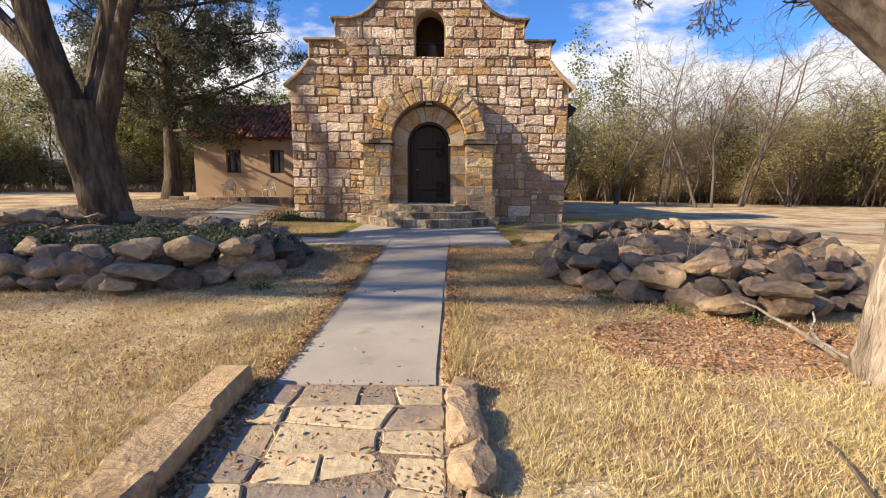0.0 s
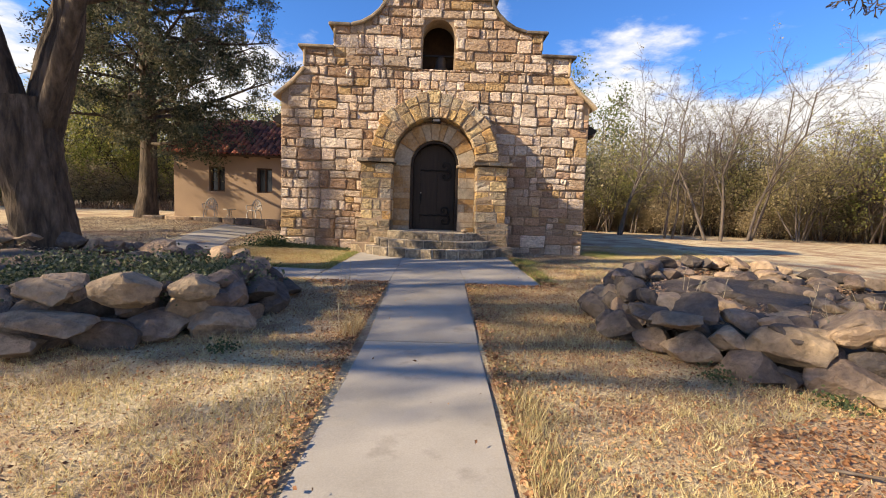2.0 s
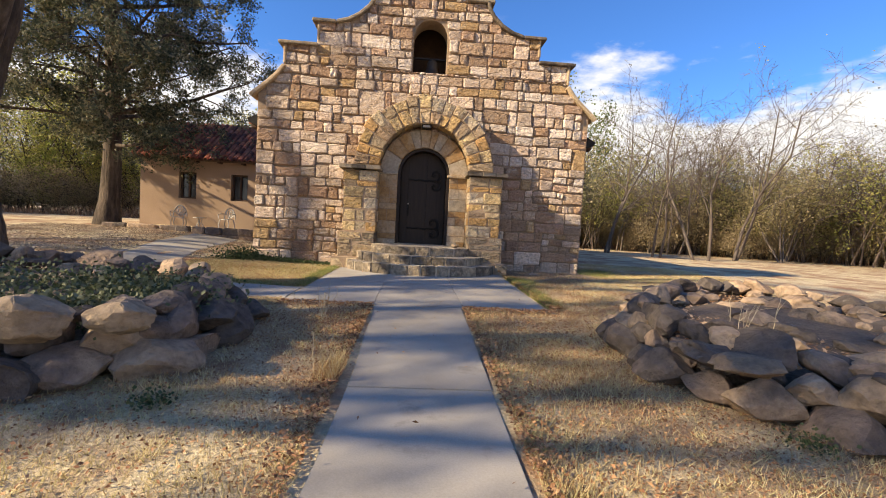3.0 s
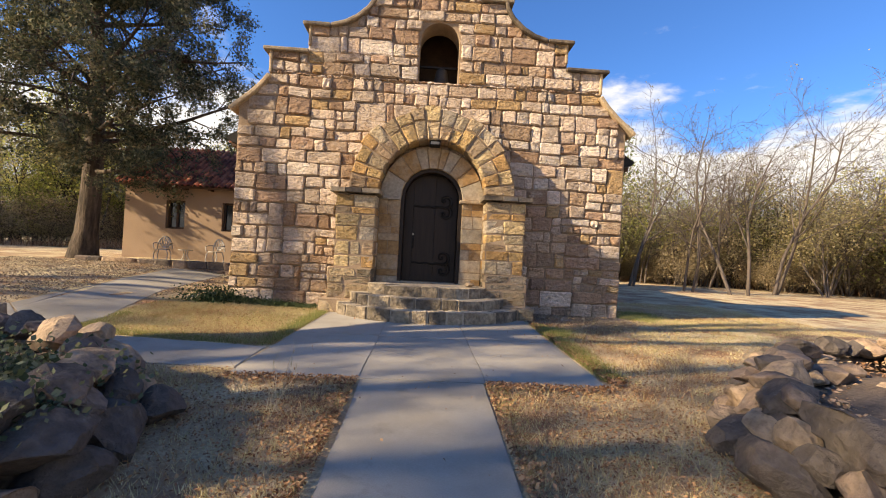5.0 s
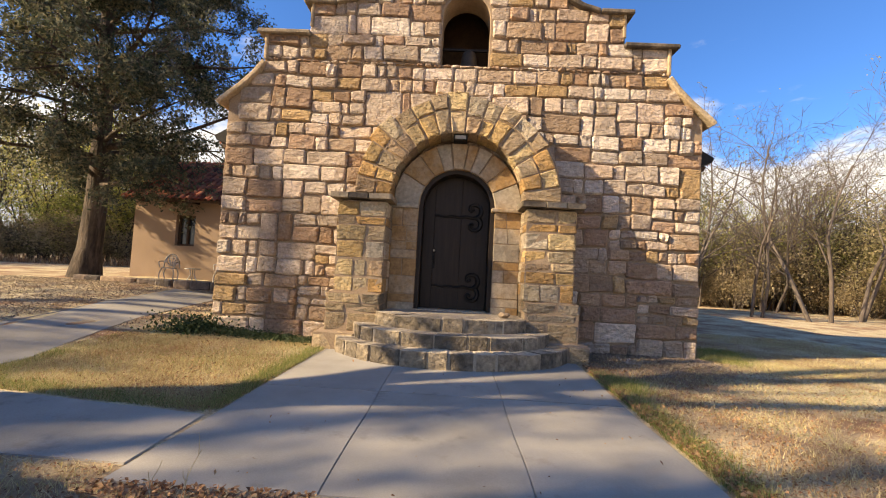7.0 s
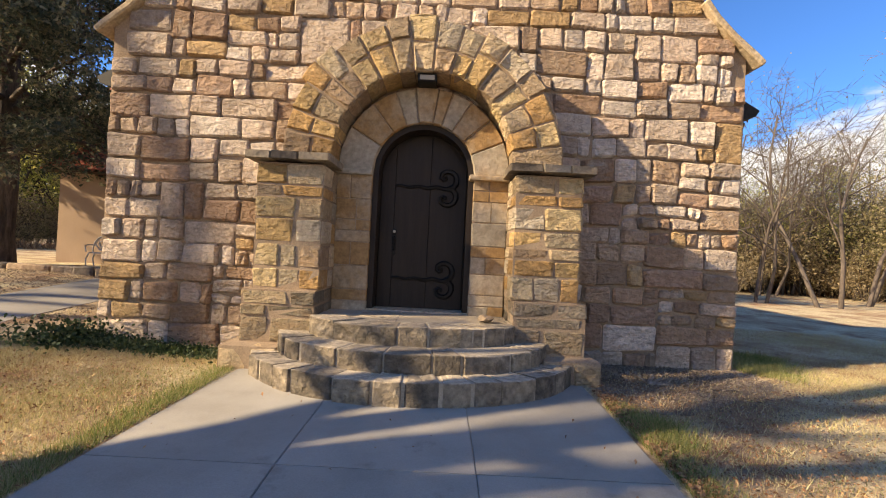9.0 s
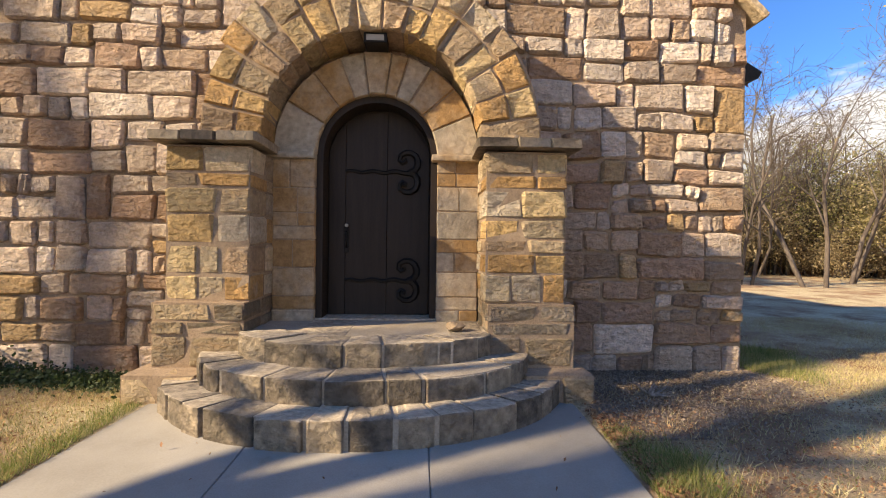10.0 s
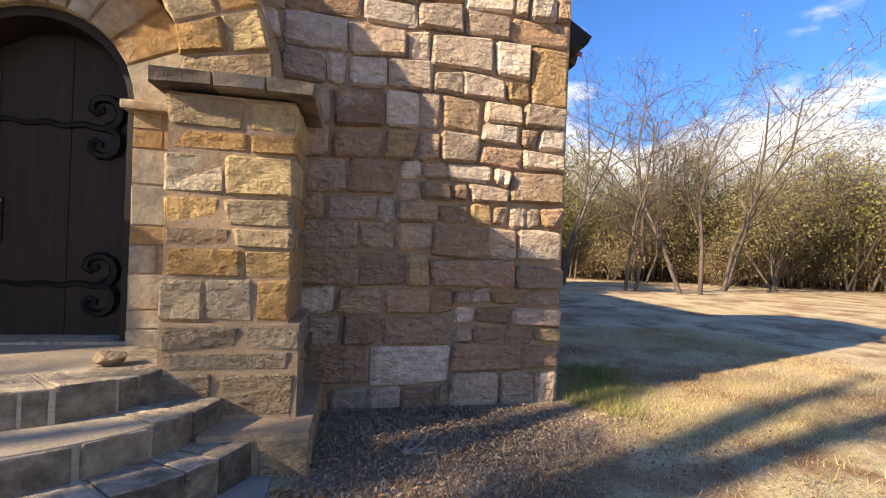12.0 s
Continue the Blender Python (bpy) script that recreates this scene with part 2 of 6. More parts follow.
M_BARK_PALE = material("pale_bark", [(0.17, 0.135, 0.11), (0.34, 0.285, 0.24), (0.45, 0.39, 0.34)], 4, 7, 0.95, 1.0, 13, 0.09, stretch=(1, 1, 0.25), fine=0.5)
M_BARK_GREY = material("grey_bark", [(0.07, 0.056, 0.047), (0.155, 0.125, 0.105)], 3, 5, 0.95, 0.5, 20, 0.03, stretch=(1, 1, 0.3), fine=0.3)
M_BARK_DARK = material("dark_bark", [(0.045, 0.035, 0.03), (0.10, 0.08, 0.065)], 3, 5, 0.95, 0.5, 20, 0.03, stretch=(1, 1, 0.3), fine=0.3)
M_NEEDLE = material("cedar_foliage", [(0.045, 0.06, 0.036), (0.10, 0.11, 0.066), (0.22, 0.20, 0.12)], 1.2, 4, 0.8, 0, per="island", spread=0.5, fine=0, translucent=0.25)
M_LEAF_OLIVE = material("olive_leaves", [(0.20, 0.185, 0.085), (0.33, 0.29, 0.14), (0.45, 0.375, 0.215)], 0.25, 4, 0.7, 0, per="island", spread=0.5, fine=0, translucent=0.5)
M_LEAF_RUST = material("rust_leaves", [(0.20, 0.10, 0.05), (0.30, 0.15, 0.07), (0.26, 0.17, 0.10)], 0.4, 4, 0.7, 0, per="island", spread=0.5, fine=0, translucent=0.35)
M_LEAF_YELLOW = material("yellow_green_leaves", [(0.20, 0.24, 0.06), (0.36, 0.37, 0.10), (0.52, 0.46, 0.16)], 0.4, 4, 0.7, 0, per="island", spread=0.5, fine=0, translucent=0.5)
M_LEAF_TAN = material("tan_brush_leaves", [(0.26, 0.20, 0.12), (0.40, 0.32, 0.19), (0.50, 0.41, 0.26)], 0.4, 4, 0.75, 0, per="island", spread=0.6, fine=0, translucent=0.45)
M_TWIG = material("pinkish_twigs", [(0.085, 0.065, 0.056), (0.17, 0.13, 0.112)], 2, 4, 0.95, 0, fine=0.2)
M_LEAF_GREEN = material("green_leaves", [(0.06, 0.10, 0.03), (0.12, 0.16, 0.05), (0.2, 0.21, 0.08)], 0.4, 4, 0.65, 0, per="island", spread=0.5, fine=0, translucent=0.35)
M_IVY = material("ivy_leaves", [(0.025, 0.045, 0.015), (0.055, 0.085, 0.03), (0.10, 0.12, 0.05)], 2, 4, 0.6, 0, per="island", spread=0.6, fine=0, translucent=0.25)
M_GRASS = material("dry_grass", [(0.32, 0.205, 0.105), (0.52, 0.405, 0.21), (0.66, 0.55, 0.32), (0.43, 0.38, 0.17)], 0.7, 5, 0.8, 0, per="island", spread=0.45, fine=0, translucent=0.3)
M_PINE = material("dry_needles", [(0.22, 0.115, 0.06), (0.36, 0.21, 0.115), (0.50, 0.34, 0.21)], 0.9, 5, 0.85, 0, per="island", spread=0.7, fine=0)
M_TUFT = material("golden_grass", [(0.42, 0.33, 0.16), (0.65, 0.55, 0.29), (0.77, 0.68, 0.42)], 0.9, 5, 0.8, 0, per="island", spread=0.5, fine=0, translucent=0.3)
M_GRASS_GREEN = material("green_grass", [(0.12, 0.165, 0.04), (0.24, 0.27, 0.08), (0.42, 0.375, 0.16)], 1.2, 5, 0.8, 0, per="island", spread=0.6, fine=0, translucent=0.3)
M_CHIP = material("bark_chips", [(0.14, 0.10, 0.075), (0.24, 0.18, 0.135), (0.34, 0.27, 0.2)], 2, 3, 0.9, 0, per="island", spread=0.8, fine=0)
M_DEADLEAF = material("dead_leaves", [(0.17, 0.08, 0.04), (0.32, 0.16, 0.08), (0.42, 0.25, 0.13)], 2, 3, 0.85, 0, per="island", spread=0.8, fine=0)
M_WHITE = material("white_painted_iron", [(0.36, 0.345, 0.32), (0.5, 0.48, 0.45)], 6, 4, 0.6, 0.2, 50, 0.002)
M_GLASS = material("dark_glass", [(0.02, 0.022, 0.025), (0.03, 0.032, 0.035)], 2, 2, 0.08, 0, specular=0.6, fine=0)
M_LENS = material("frosted_lens", [(0.35, 0.32, 0.27), (0.42, 0.39, 0.33)], 5, 3, 0.5, 0, fine=0)

# ---- building blocks ----


def mesh_np(name, verts, faces, mat, smooth=False):
    """A mesh from arrays; faces is an (n, 3) or (n, 4) array, or a list of such arrays."""
    me = bpy.data.meshes.new(name)
    verts = np.asarray(verts, dtype=np.float32).reshape(-1, 3)
    groups = [np.asarray(f, dtype=np.int32) for f in (faces if isinstance(faces, list) else [faces])]
    groups = [f for f in groups if len(f)]
    loops = np.concatenate([f.ravel() for f in groups])
    sizes = np.concatenate([np.full(len(f), f.shape[1], dtype=np.int32) for f in groups])
    starts = np.concatenate([[0], np.cumsum(sizes)[:-1]]).astype(np.int32)
    me.vertices.add(len(verts)), me.loops.add(len(loops)), me.polygons.add(len(sizes))
    me.vertices.foreach_set("co", verts.ravel())
    me.loops.foreach_set("vertex_index", loops)
    me.polygons.foreach_set("loop_start", starts)
    me.polygons.foreach_set("use_smooth", np.full(len(sizes), smooth))
    me.update(calc_edges=True)
    me.validate()
    me.materials.append(mat)
    return me


def mesh_of(name, bm, mat, smooth=False):
    me = bpy.data.meshes.new(name)
    bm.to_mesh(me)
    bm.free()
    for p in me.polygons:
        p.use_smooth = smooth
    me.materials.append(mat)
    return me


def put(name, me, parent=None, m=None, label="", kind=""):
    ob = new(name, me)
    if parent is not None:
        ob.parent = parent
    if m is not None:
        ob.matrix_basis = m
    return tagged(ob, label, kind=kind)


def part(name, bm, mat, parent, label="", smooth=False):
    return put(name, mesh_of(name, bm, mat, smooth), parent, None, label)


def thing(name, label, category, m=None, group="", kind=""):
    ob = new(name)
    if m is not None:
        ob.matrix_basis = m
    return tagged(ob, label, category, group, kind)


def box(bm, lo, hi, bevel=0.0):
    vs = bmesh.ops.create_cube(bm, size=1)["verts"]
    for v in vs:
        v.co = Vector([lo[i] + (v.co[i] + 0.5) * (hi[i] - lo[i]) for i in range(3)])
    if bevel:
        es = list({e for v in vs for e in v.link_edges})
        bmesh.ops.bevel(bm, geom=es, offset=bevel, segments=2, affect="EDGES", profile=0.6)
    return bm


def box_bm(lo, hi, bevel=0.0):
    return box(bmesh.new(), lo, hi, bevel)


def prism(outline, y0, y1, bm=None):
    """A solid from an outline of (x, z) points between two planes of y."""
    bm = bm or bmesh.new()
    a = [bm.verts.new((x, y0, z)) for x, z in outline]
    b = [bm.verts.new((x, y1, z)) for x, z in outline]
    bm.faces.new(a), bm.faces.new(b[::-1])
    for i in range(len(a)):
        j = (i + 1) % len(a)
        bm.faces.new((a[j], a[i], b[i], b[j]))
    bmesh.ops.recalc_face_normals(bm, faces=bm.faces[:])
    return bm


def slab(outline, z0, z1, bm=None):
    """A flat solid from an outline of (x, y) points; z0 and z1 are numbers or functions of x, y."""
    bm = bm or bmesh.new()
    f0 = z0 if callable(z0) else (lambda x, y: z0)
    f1 = z1 if callable(z1) else (lambda x, y: z1)
    a = [bm.verts.new((x, y, f0(x, y))) for x, y in outline]
    b = [bm.verts.new((x, y, f1(x, y))) for x, y in outline]
    bm.faces.new(a[::-1]), bm.faces.new(b)
    for i in range(len(a)):
        j = (i + 1) % len(a)
        bm.faces.new((a[i], a[j], b[j], b[i]))
    bmesh.ops.recalc_face_normals(bm, faces=bm.faces[:])
    return bm


def tube_bm(points, radius, sides=8, bm=None, closed=False):
    """A round bar along points; radius is a number or a list."""
    bm = bm or bmesh.new()
    pts = [Vector(p) for p in points]
    rings = []
    for i, p in enumerate(pts):
        d = (pts[min(i + 1, len(pts) - 1)] - pts[max(i - 1, 0)]).normalized()
        u = d.orthogonal().normalized() if i == 0 else (side - d * side.dot(d)).normalized()
        side = u
        v = d.cross(u)
        r = radius[i] if isinstance(radius, (list, tuple)) else radius
        rings.append([bm.verts.new(p + (u * math.cos(2 * math.pi * k / sides) + v * math.sin(2 * math.pi * k / sides)) * r) for k in range(sides)])
    for a, b in zip(rings, rings[1:]):
        for k in range(sides):
            bm.faces.new((a[k], a[(k + 1) % sides], b[(k + 1) % sides], b[k]))
    bm.faces.new(rings[0][::-1]), bm.faces.new(rings[-1])
    return bm


def sstep(a, b, x):
    t = np.clip((x - a) / (b - a), 0, 1)
    return t * t * (3 - 2 * t)


def gz(x, y):
    """The height of the ground."""
    z = -0.06 + 0.02 * np.clip(y, -60, 14.5)
    z = z + 0.5 * sstep(-5, -11, x) * sstep(13, 24, y) + 0.05 * sstep(15, 22, y)
    z = z + 0.25 * sstep(-5.5, -9, x) * sstep(5.5, 9.0, y) * sstep(22, 12, y)
    return z


def warp(x, z):
    """Old hand-laid courses wander a little."""
    return (x + 0.03 * noise.noise((x * 0.8, 1.7, z * 0.8)), z + 0.04 * noise.noise((x * 0.55, 8.2, z * 0.7)))


def faced_stone(r, x0, x1, z0, z1, y, proud):
    """A rock-faced block with an uneven outline: a front of five by four corners, broken back at its edges."""
    w, h = x1 - x0, z1 - z0
    nx, nz = 5, 4
    eu, ev = min(0.2, 0.03 / w), min(0.24, 0.028 / h)
    us = np.array([0.0, eu, 0.5 + r.uniform(-0.12, 0.12), 1 - eu, 1.0])
    vs = np.array([0.0, ev, 1 - ev, 1.0])
    slope = r.uniform(-0.02, 0.02, 2)
    corner = {(i, j): r.uniform(-0.024, 0.024, 2) for i in (0, 4) for j in (0, 3)}
    v = []
    for j in range(nz):
        for i in range(nx):
            u, t = us[i], vs[j]
            ex, ez = i in (0, 4), j in (0, 3)
            dx = sum((1 - abs(u - ci / 4)) * (1 - abs(t - cj / 3)) * d[0] for (ci, cj), d in corner.items())
            dz = sum((1 - abs(u - ci / 4)) * (1 - abs(t - cj / 3)) * d[1] for (ci, cj), d in corner.items())
            x, z = x0 + u * w + dx, z0 + t * h + dz
            if ex and ez:
                x, z = x + (0.02 if i == 0 else -0.02) * r.uniform(0.3, 1.4), z + (0.02 if j == 0 else -0.02) * r.uniform(0.3, 1.4)
            elif ez:
                z += r.uniform(-0.011, 0.005) * (-1 if j == 0 else 1)
            out = proud * (r.uniform(0.35, 0.6) if (ex or ez) else r.uniform(0.85, 1.3)) + (0 if (ex or ez) else (u - 0.5) * slope[0] + (t - 0.5) * slope[1])
            x, z = warp(x, z)
            v.append((x, y - out, z))
    f = [(j * nx + i, j * nx + i + 1, (j + 1) * nx + i + 1, (j + 1) * nx + i) for j in range(nz - 1) for i in range(nx - 1)]
    ring = [0, 1, 2, 3, 4, 9, 14, 19, 18, 17, 16, 15, 10, 5]
    base = len(v)
    v += [(v[k][0], y + 0.01, v[k][2]) for k in ring]
    f += [(ring[(k + 1) % 14], ring[k], base + k, base + (k + 1) % 14) for k in range(14)]
    return np.array(v), np.array(f)


def chamfer_unit(seed, c=0.07, jitter=0.035):
    """A unit block with cut edges and uneven corners: 24 corners, 44 triangles."""
    r = np.random.RandomState(seed)
    v, index = [], {}
    for sx in (-1, 1):
        for sy in (-1, 1):
            for sz in (-1, 1):
                j = r.uniform(-jitter, jitter, 3)
                for ax in range(3):
                    p = np.array([sx, sy, sz]) * (0.5 - c)
                    p[ax] = (sx, sy, sz)[ax] * 0.5
                    index[(sx, sy, sz, ax)] = len(v)
                    v.append(p + j)
    quads, tris = [], []
    for ax in range(3):
        o = [k for k in range(3) if k != ax]
        for s in (-1, 1):
            q = []
            for a, b in ((-1, -1), (1, -1), (1, 1), (-1, 1)):
                key = [0, 0, 0]
                key[ax], key[o[0]], key[o[1]] = s, a, b
                q.append(index[(*key, ax)])
            flip = (s > 0) == (ax == 1)
            quads.append(q[::-1] if flip else q)
    for ax in range(3):
        o = [k for k in range(3) if k != ax]
        for a in (-1, 1):
            for b in (-1, 1):
                k0, k1 = [0, 0, 0], [0, 0, 0]
                k0[o[0]], k0[o[1]], k0[ax] = a, b, -1
                k1[o[0]], k1[o[1]], k1[ax] = a, b, 1
                quads.append([index[(*k0, o[0])], index[(*k1, o[0])], index[(*k1, o[1])], index[(*k0, o[1])]])
    for sx in (-1, 1):
        for sy in (-1, 1):
            for sz in (-1, 1):
                tris.append([index[(sx, sy, sz, a)] for a in range(3)])
    bm = bmesh.new()
    bv = [bm.verts.new(p) for p in v]
    for q in quads + tris:
        bm.faces.new([bv[k] for k in q])
    bmesh.ops.recalc_face_normals(bm, faces=bm.faces[:])
    return bm


def block_meshes(name, mat, count=8, c=0.07, jitter=0.035, seed=0):
    return [mesh_of(name, chamfer_unit(seed + s, c, jitter), mat) for s in range(count)]


def place(cx, cy, cz, sx, sy, sz, rz=0.0, rx=0.0, ry=0.0):
    return pose(cx, cy, cz, rx, ry, rz) @ Matrix.Diagonal((sx, sy, sz, 1))

# ---- ground and paths ----


def axis(lo, hi, step, far):
    near = list(np.arange(lo, hi + 1e-6, step))
    out, d = [], step
    x = hi
    while x < far:
        d *= 1.35
        x += d
        out.append(x)
    left, d, x = [], step, lo
    while x > -far:
        d *= 1.35
        x -= d
        left.append(x)
    return np.array(left[::-1] + near + out)


def ground_sheet():
    xs, ys = axis(-14, 12, 0.22, 900), axis(-2, 24, 0.22, 900)
    X, Y = np.meshgrid(xs, ys)
    Z = gz(X, Y)
    near = sstep(60, 20, np.hypot(X, Y - 10))
    bumps = np.array([noise.noise((x * 0.9, y * 0.9, 0)) * 0.025 + noise.noise((x * 3, y * 3, 5)) * 0.012 for x, y in zip(X.ravel(), Y.ravel())]).reshape(X.shape)
    v = np.stack([X, Y, Z + bumps * near * 0.45 - 0.005], -1).reshape(-1, 3)
    n = len(xs)
    i = np.arange(len(ys) - 1)[:, None] * n + np.arange(n - 1)[None, :]
    f = np.stack([i, i + 1, i + n + 1, i + n], -1).reshape(-1, 4)
    return tagged(put("ground", mesh_np("ground", v, f, M_GROUND, True)), "dry autumn lawn with bare reddish patches", "ground", kind="structure")


ground = ground_sheet()

CX = -0.5  # the church's axis
pavement = tagged(new("pavement"), "worn grey concrete walk with joints and cracks", "pavement", kind="structure")


def subdivided_slab(outline, steps=1):
    pts = []
    for i, (x, y) in enumerate(outline):
        x2, y2 = outline[(i + 1) % len(outline)]
        k = max(1, int(math.hypot(x2 - x, y2 - y) / 0.35))
        for s in range(k):
            t = s / k
            j = noise.noise((x + (x2 - x) * t, y + (y2 - y) * t, 3.3)) * 0.018 if 0 < s else 0
            pts.append((x + (x2 - x) * t + j, y + (y2 - y) * t + j))
    return pts


def pave(outline, lift=0.03):
    lift = lift * 0.25
    bm = slab(subdivided_slab(outline), lambda x, y: gz(x, y) - 0.12, lambda x, y: gz(x, y) + lift)
    top = [e for e in bm.edges if all(v.co.z > gz(v.co.x, v.co.y) for v in e.verts)]
    bmesh.ops.bevel(bm, geom=top, offset=0.006, segments=2, affect="EDGES")
    return part("slab", bm, M_CONCRETE, pavement)


G = 0.002
pave([(-1.26, 3.11), (-0.04, 3.13), (0.02, 6.33), (-1.19, 6.33)], 0.04)
pave([(-1.19, 6.35), (0.03, 6.35), (0.12, 9.72), (-1.26, 9.72)], 0.035)
for x0, x1 in ((-2.72, -1.28 - G), (-1.28 + G, 0.15 - G), (0.15 + G, 1.56)):
    pave([(x0, 9.74), (x1, 9.74), (x1, 12.05 - G), (x0 + (0.08 if x0 < -2 else 0), 12.05 - G)], 0.03)
    pave([(x0 + (0.08 if x0 < -2 else 0), 12.05 + G), (x1, 12.05 + G), (x1 + (0.03 if x1 > 1 else 0), 14.9), (x0 + (0.2 if x0 < -2 else 0), 14.9)], 0.03)
# the side walk that leaves the forecourt and bends round to the wing
pave([(-6.35, 10.05), (-2.74, 9.98), (-2.74, 11.0), (-5.55, 11.35), (-5.95, 11.6), (-6.35, 11.5)], 0.025)
pave([(-12.5, 10.4), (-6.37, 10.05), (-6.37, 11.48), (-7.6, 12.6), (-10.0, 12.1), (-12.5, 12.0)], 0.02)
pave([(-6.33, 11.52), (-5.95, 11.62), (-5.95, 12.5), (-6.3, 13.6), (-7.0, 16.0), (-7.6, 20.6), (-9.3, 20.6), (-8.7, 17.0), (-8.0, 14.6), (-7.6, 12.62)], 0.025)

# ---- the church ----
church = thing("church", "mission chapel of coursed tan sandstone with stepped curved gable", "church")
FY = 15.42  # mortar plane of the front
GROUND_Z = 0.2


def half_width(z):
    """Half the width of the gable at a height."""
    pts = [(-1, 4.68), (4.85, 4.68), (5.15, 4.45), (5.62, 4.02), (6.27, 4.02), (6.271, 3.13), (6.93, 3.13), (6.931, 2.62), (7.02, 2.3), (7.18, 2.02), (7.4, 1.78), (7.62, 1.64), (7.82, 1.60), (7.821, 0.98), (8.2, 0.98), (8.201, 0.85), (8.45, 0.62), (8.6, 0.3), (8.65, 0.01)]
    for (z0, w0), (z1, w1) in zip(pts, pts[1:]):
        if z <= z1:
            return w0 + (w1 - w0) * (z - z0) / (z1 - z0)
    return 0.0


def gable_outline(grow=0.0):
    zs = [0.0, 4.85, 5.0, 5.15, 5.35, 5.62, 6.27, 6.2711, 6.93, 6.9311, 7.02, 7.1, 7.18, 7.29, 7.4, 7.52, 7.62, 7.82, 7.8211, 8.2, 8.3, 8.45, 8.55, 8.6]
    right = [(CX + half_width(z), z) for z in zs]
    return right + [(2 * CX - x, z) for x, z in right[::-1]]


def bell_half(z):
    if z < 5.72 or z > 7.18:
        return 0.0
    return 0.48 if z < 6.7 else math.sqrt(max(0, 0.48 ** 2 - (z - 6.7) ** 2))


def front_wall():
    """The front's core with the bell opening and the door opening cut through, in vertical strips."""
    bm = bmesh.new()
    o = gable_outline()
    depth = 0.62
    x0, x1 = CX - 0.48, CX + 0.48

    def clip(side):
        pts = [(x, z) for x, z in o]
        out = []
        lim = CX + side * 0.76
        for i, p in enumerate(pts):
            q = pts[(i + 1) % len(pts)]
            ip, iq = side * (p[0] - lim) >= 0, side * (q[0] - lim) >= 0
            if ip:
                out.append(p)
            if ip != iq:
                t = (lim - p[0]) / (q[0] - p[0])
                out.append((lim, p[1] + t * (q[1] - p[1])))
        return out

    prism(clip(1), FY, FY + depth, bm), prism(clip(-1), FY, FY + depth, bm)
    prism([(x0, 3.65), (x1, 3.65), (x1, 5.72), (x0, 5.72)], FY, FY + depth, bm)
    for s in (1, -1):
        prism([(CX + s * 0.48, 3.65), (CX + s * 0.76, 3.65), (CX + s * 0.76, 8.29), (CX + s * 0.62, 8.45), (CX + s * 0.48, 8.52)], FY, FY + depth, bm)
    arc = [(CX + 0.48 * math.cos(a), 6.7 + 0.48 * math.sin(a)) for a in np.linspace(math.pi, 0, 17)]
    top = [(x1, 8.52), (CX + 0.3, 8.6), (CX, 8.62), (CX - 0.3, 8.6), (x0, 8.52)]
    prism(arc + top, FY, FY + depth, bm)
    return part("front_wall", bm, M_MORTAR, church, "pale mortar between the stones")


front = front_wall()
random.seed(5)
# broken courses: bands of stone split into one, two or three courses over short lengths
stone_list = []


def cut_course(x0, x1, z0, z1):
    x = x0
    while x < x1 - 0.01:
        w = max(0.17, (z1 - z0) * random.choice((random.uniform(0.6, 1.3), random.uniform(1.2, 2.2), random.uniform(1.6, 2.8))))
        w = min(w, 0.74)
        if x1 - x - w < 0.15:
            w = x1 - x
        e = [random.uniform(-0.011, 0.011) for _ in range(2)]
        stone_list.append((x, x + w, z0 + e[0], z1 + e[1]))
        x += w


def band_run(x0, x1, z0, z1):
    x = x0
    while x < x1 - 0.01:
        L = random.uniform(0.4, 1.3)
        if x1 - x - L < 0.3:
            L = x1 - x
        h, q = z1 - z0, random.random()
        if h > 0.34 and q < 0.84:
            m_ = z0 + h * random.uniform(0.38, 0.62)
            cut_course(x, x + L, z0, m_), cut_course(x, x + L, m_, z1)
        elif h > 0.55 and q < 0.93:
            a_, b_ = z0 + h * random.uniform(0.28, 0.38), z0 + h * random.uniform(0.62, 0.72)
            cut_course(x, x + L, z0, a_), cut_course(x, x + L, a_, b_), cut_course(x, x + L, b_, z1)
        else:
            cut_course(x, x + L, z0, z1)
        x += L


z = GROUND_Z - 0.05
while z < 8.55:
    h = random.uniform(0.50, 0.76)
    for stop in (5.72, 6.27, 6.93, 7.82, 8.6):
        if z < stop - 0.02 and z + h > stop - 0.16:
            h = stop - z
    if z > 6.9 or 4.8 < z < 5.7:
        h = min(h, 0.27)
    hw = min(half_width(z + 0.01), half_width(z + h - 0.01))
    bh = max(bell_half(z + 0.02), bell_half(z + h - 0.02))
    left, right = CX - hw, CX + hw
    if bh > 0:
        spans = [(left, CX - bh - 0.02), (CX + bh + 0.02, right)]
    elif z + h < 2.75:
        spans = [(left, CX - 2.0), (CX + 2.0, right)]
    elif z + h < 4.3:
        spans = [(left, CX - 1.35), (CX + 1.35, right)]
    else:
        spans = [(left, right)]
    for a, b in spans:
        band_run(a, b, z, z + h)
    z += h

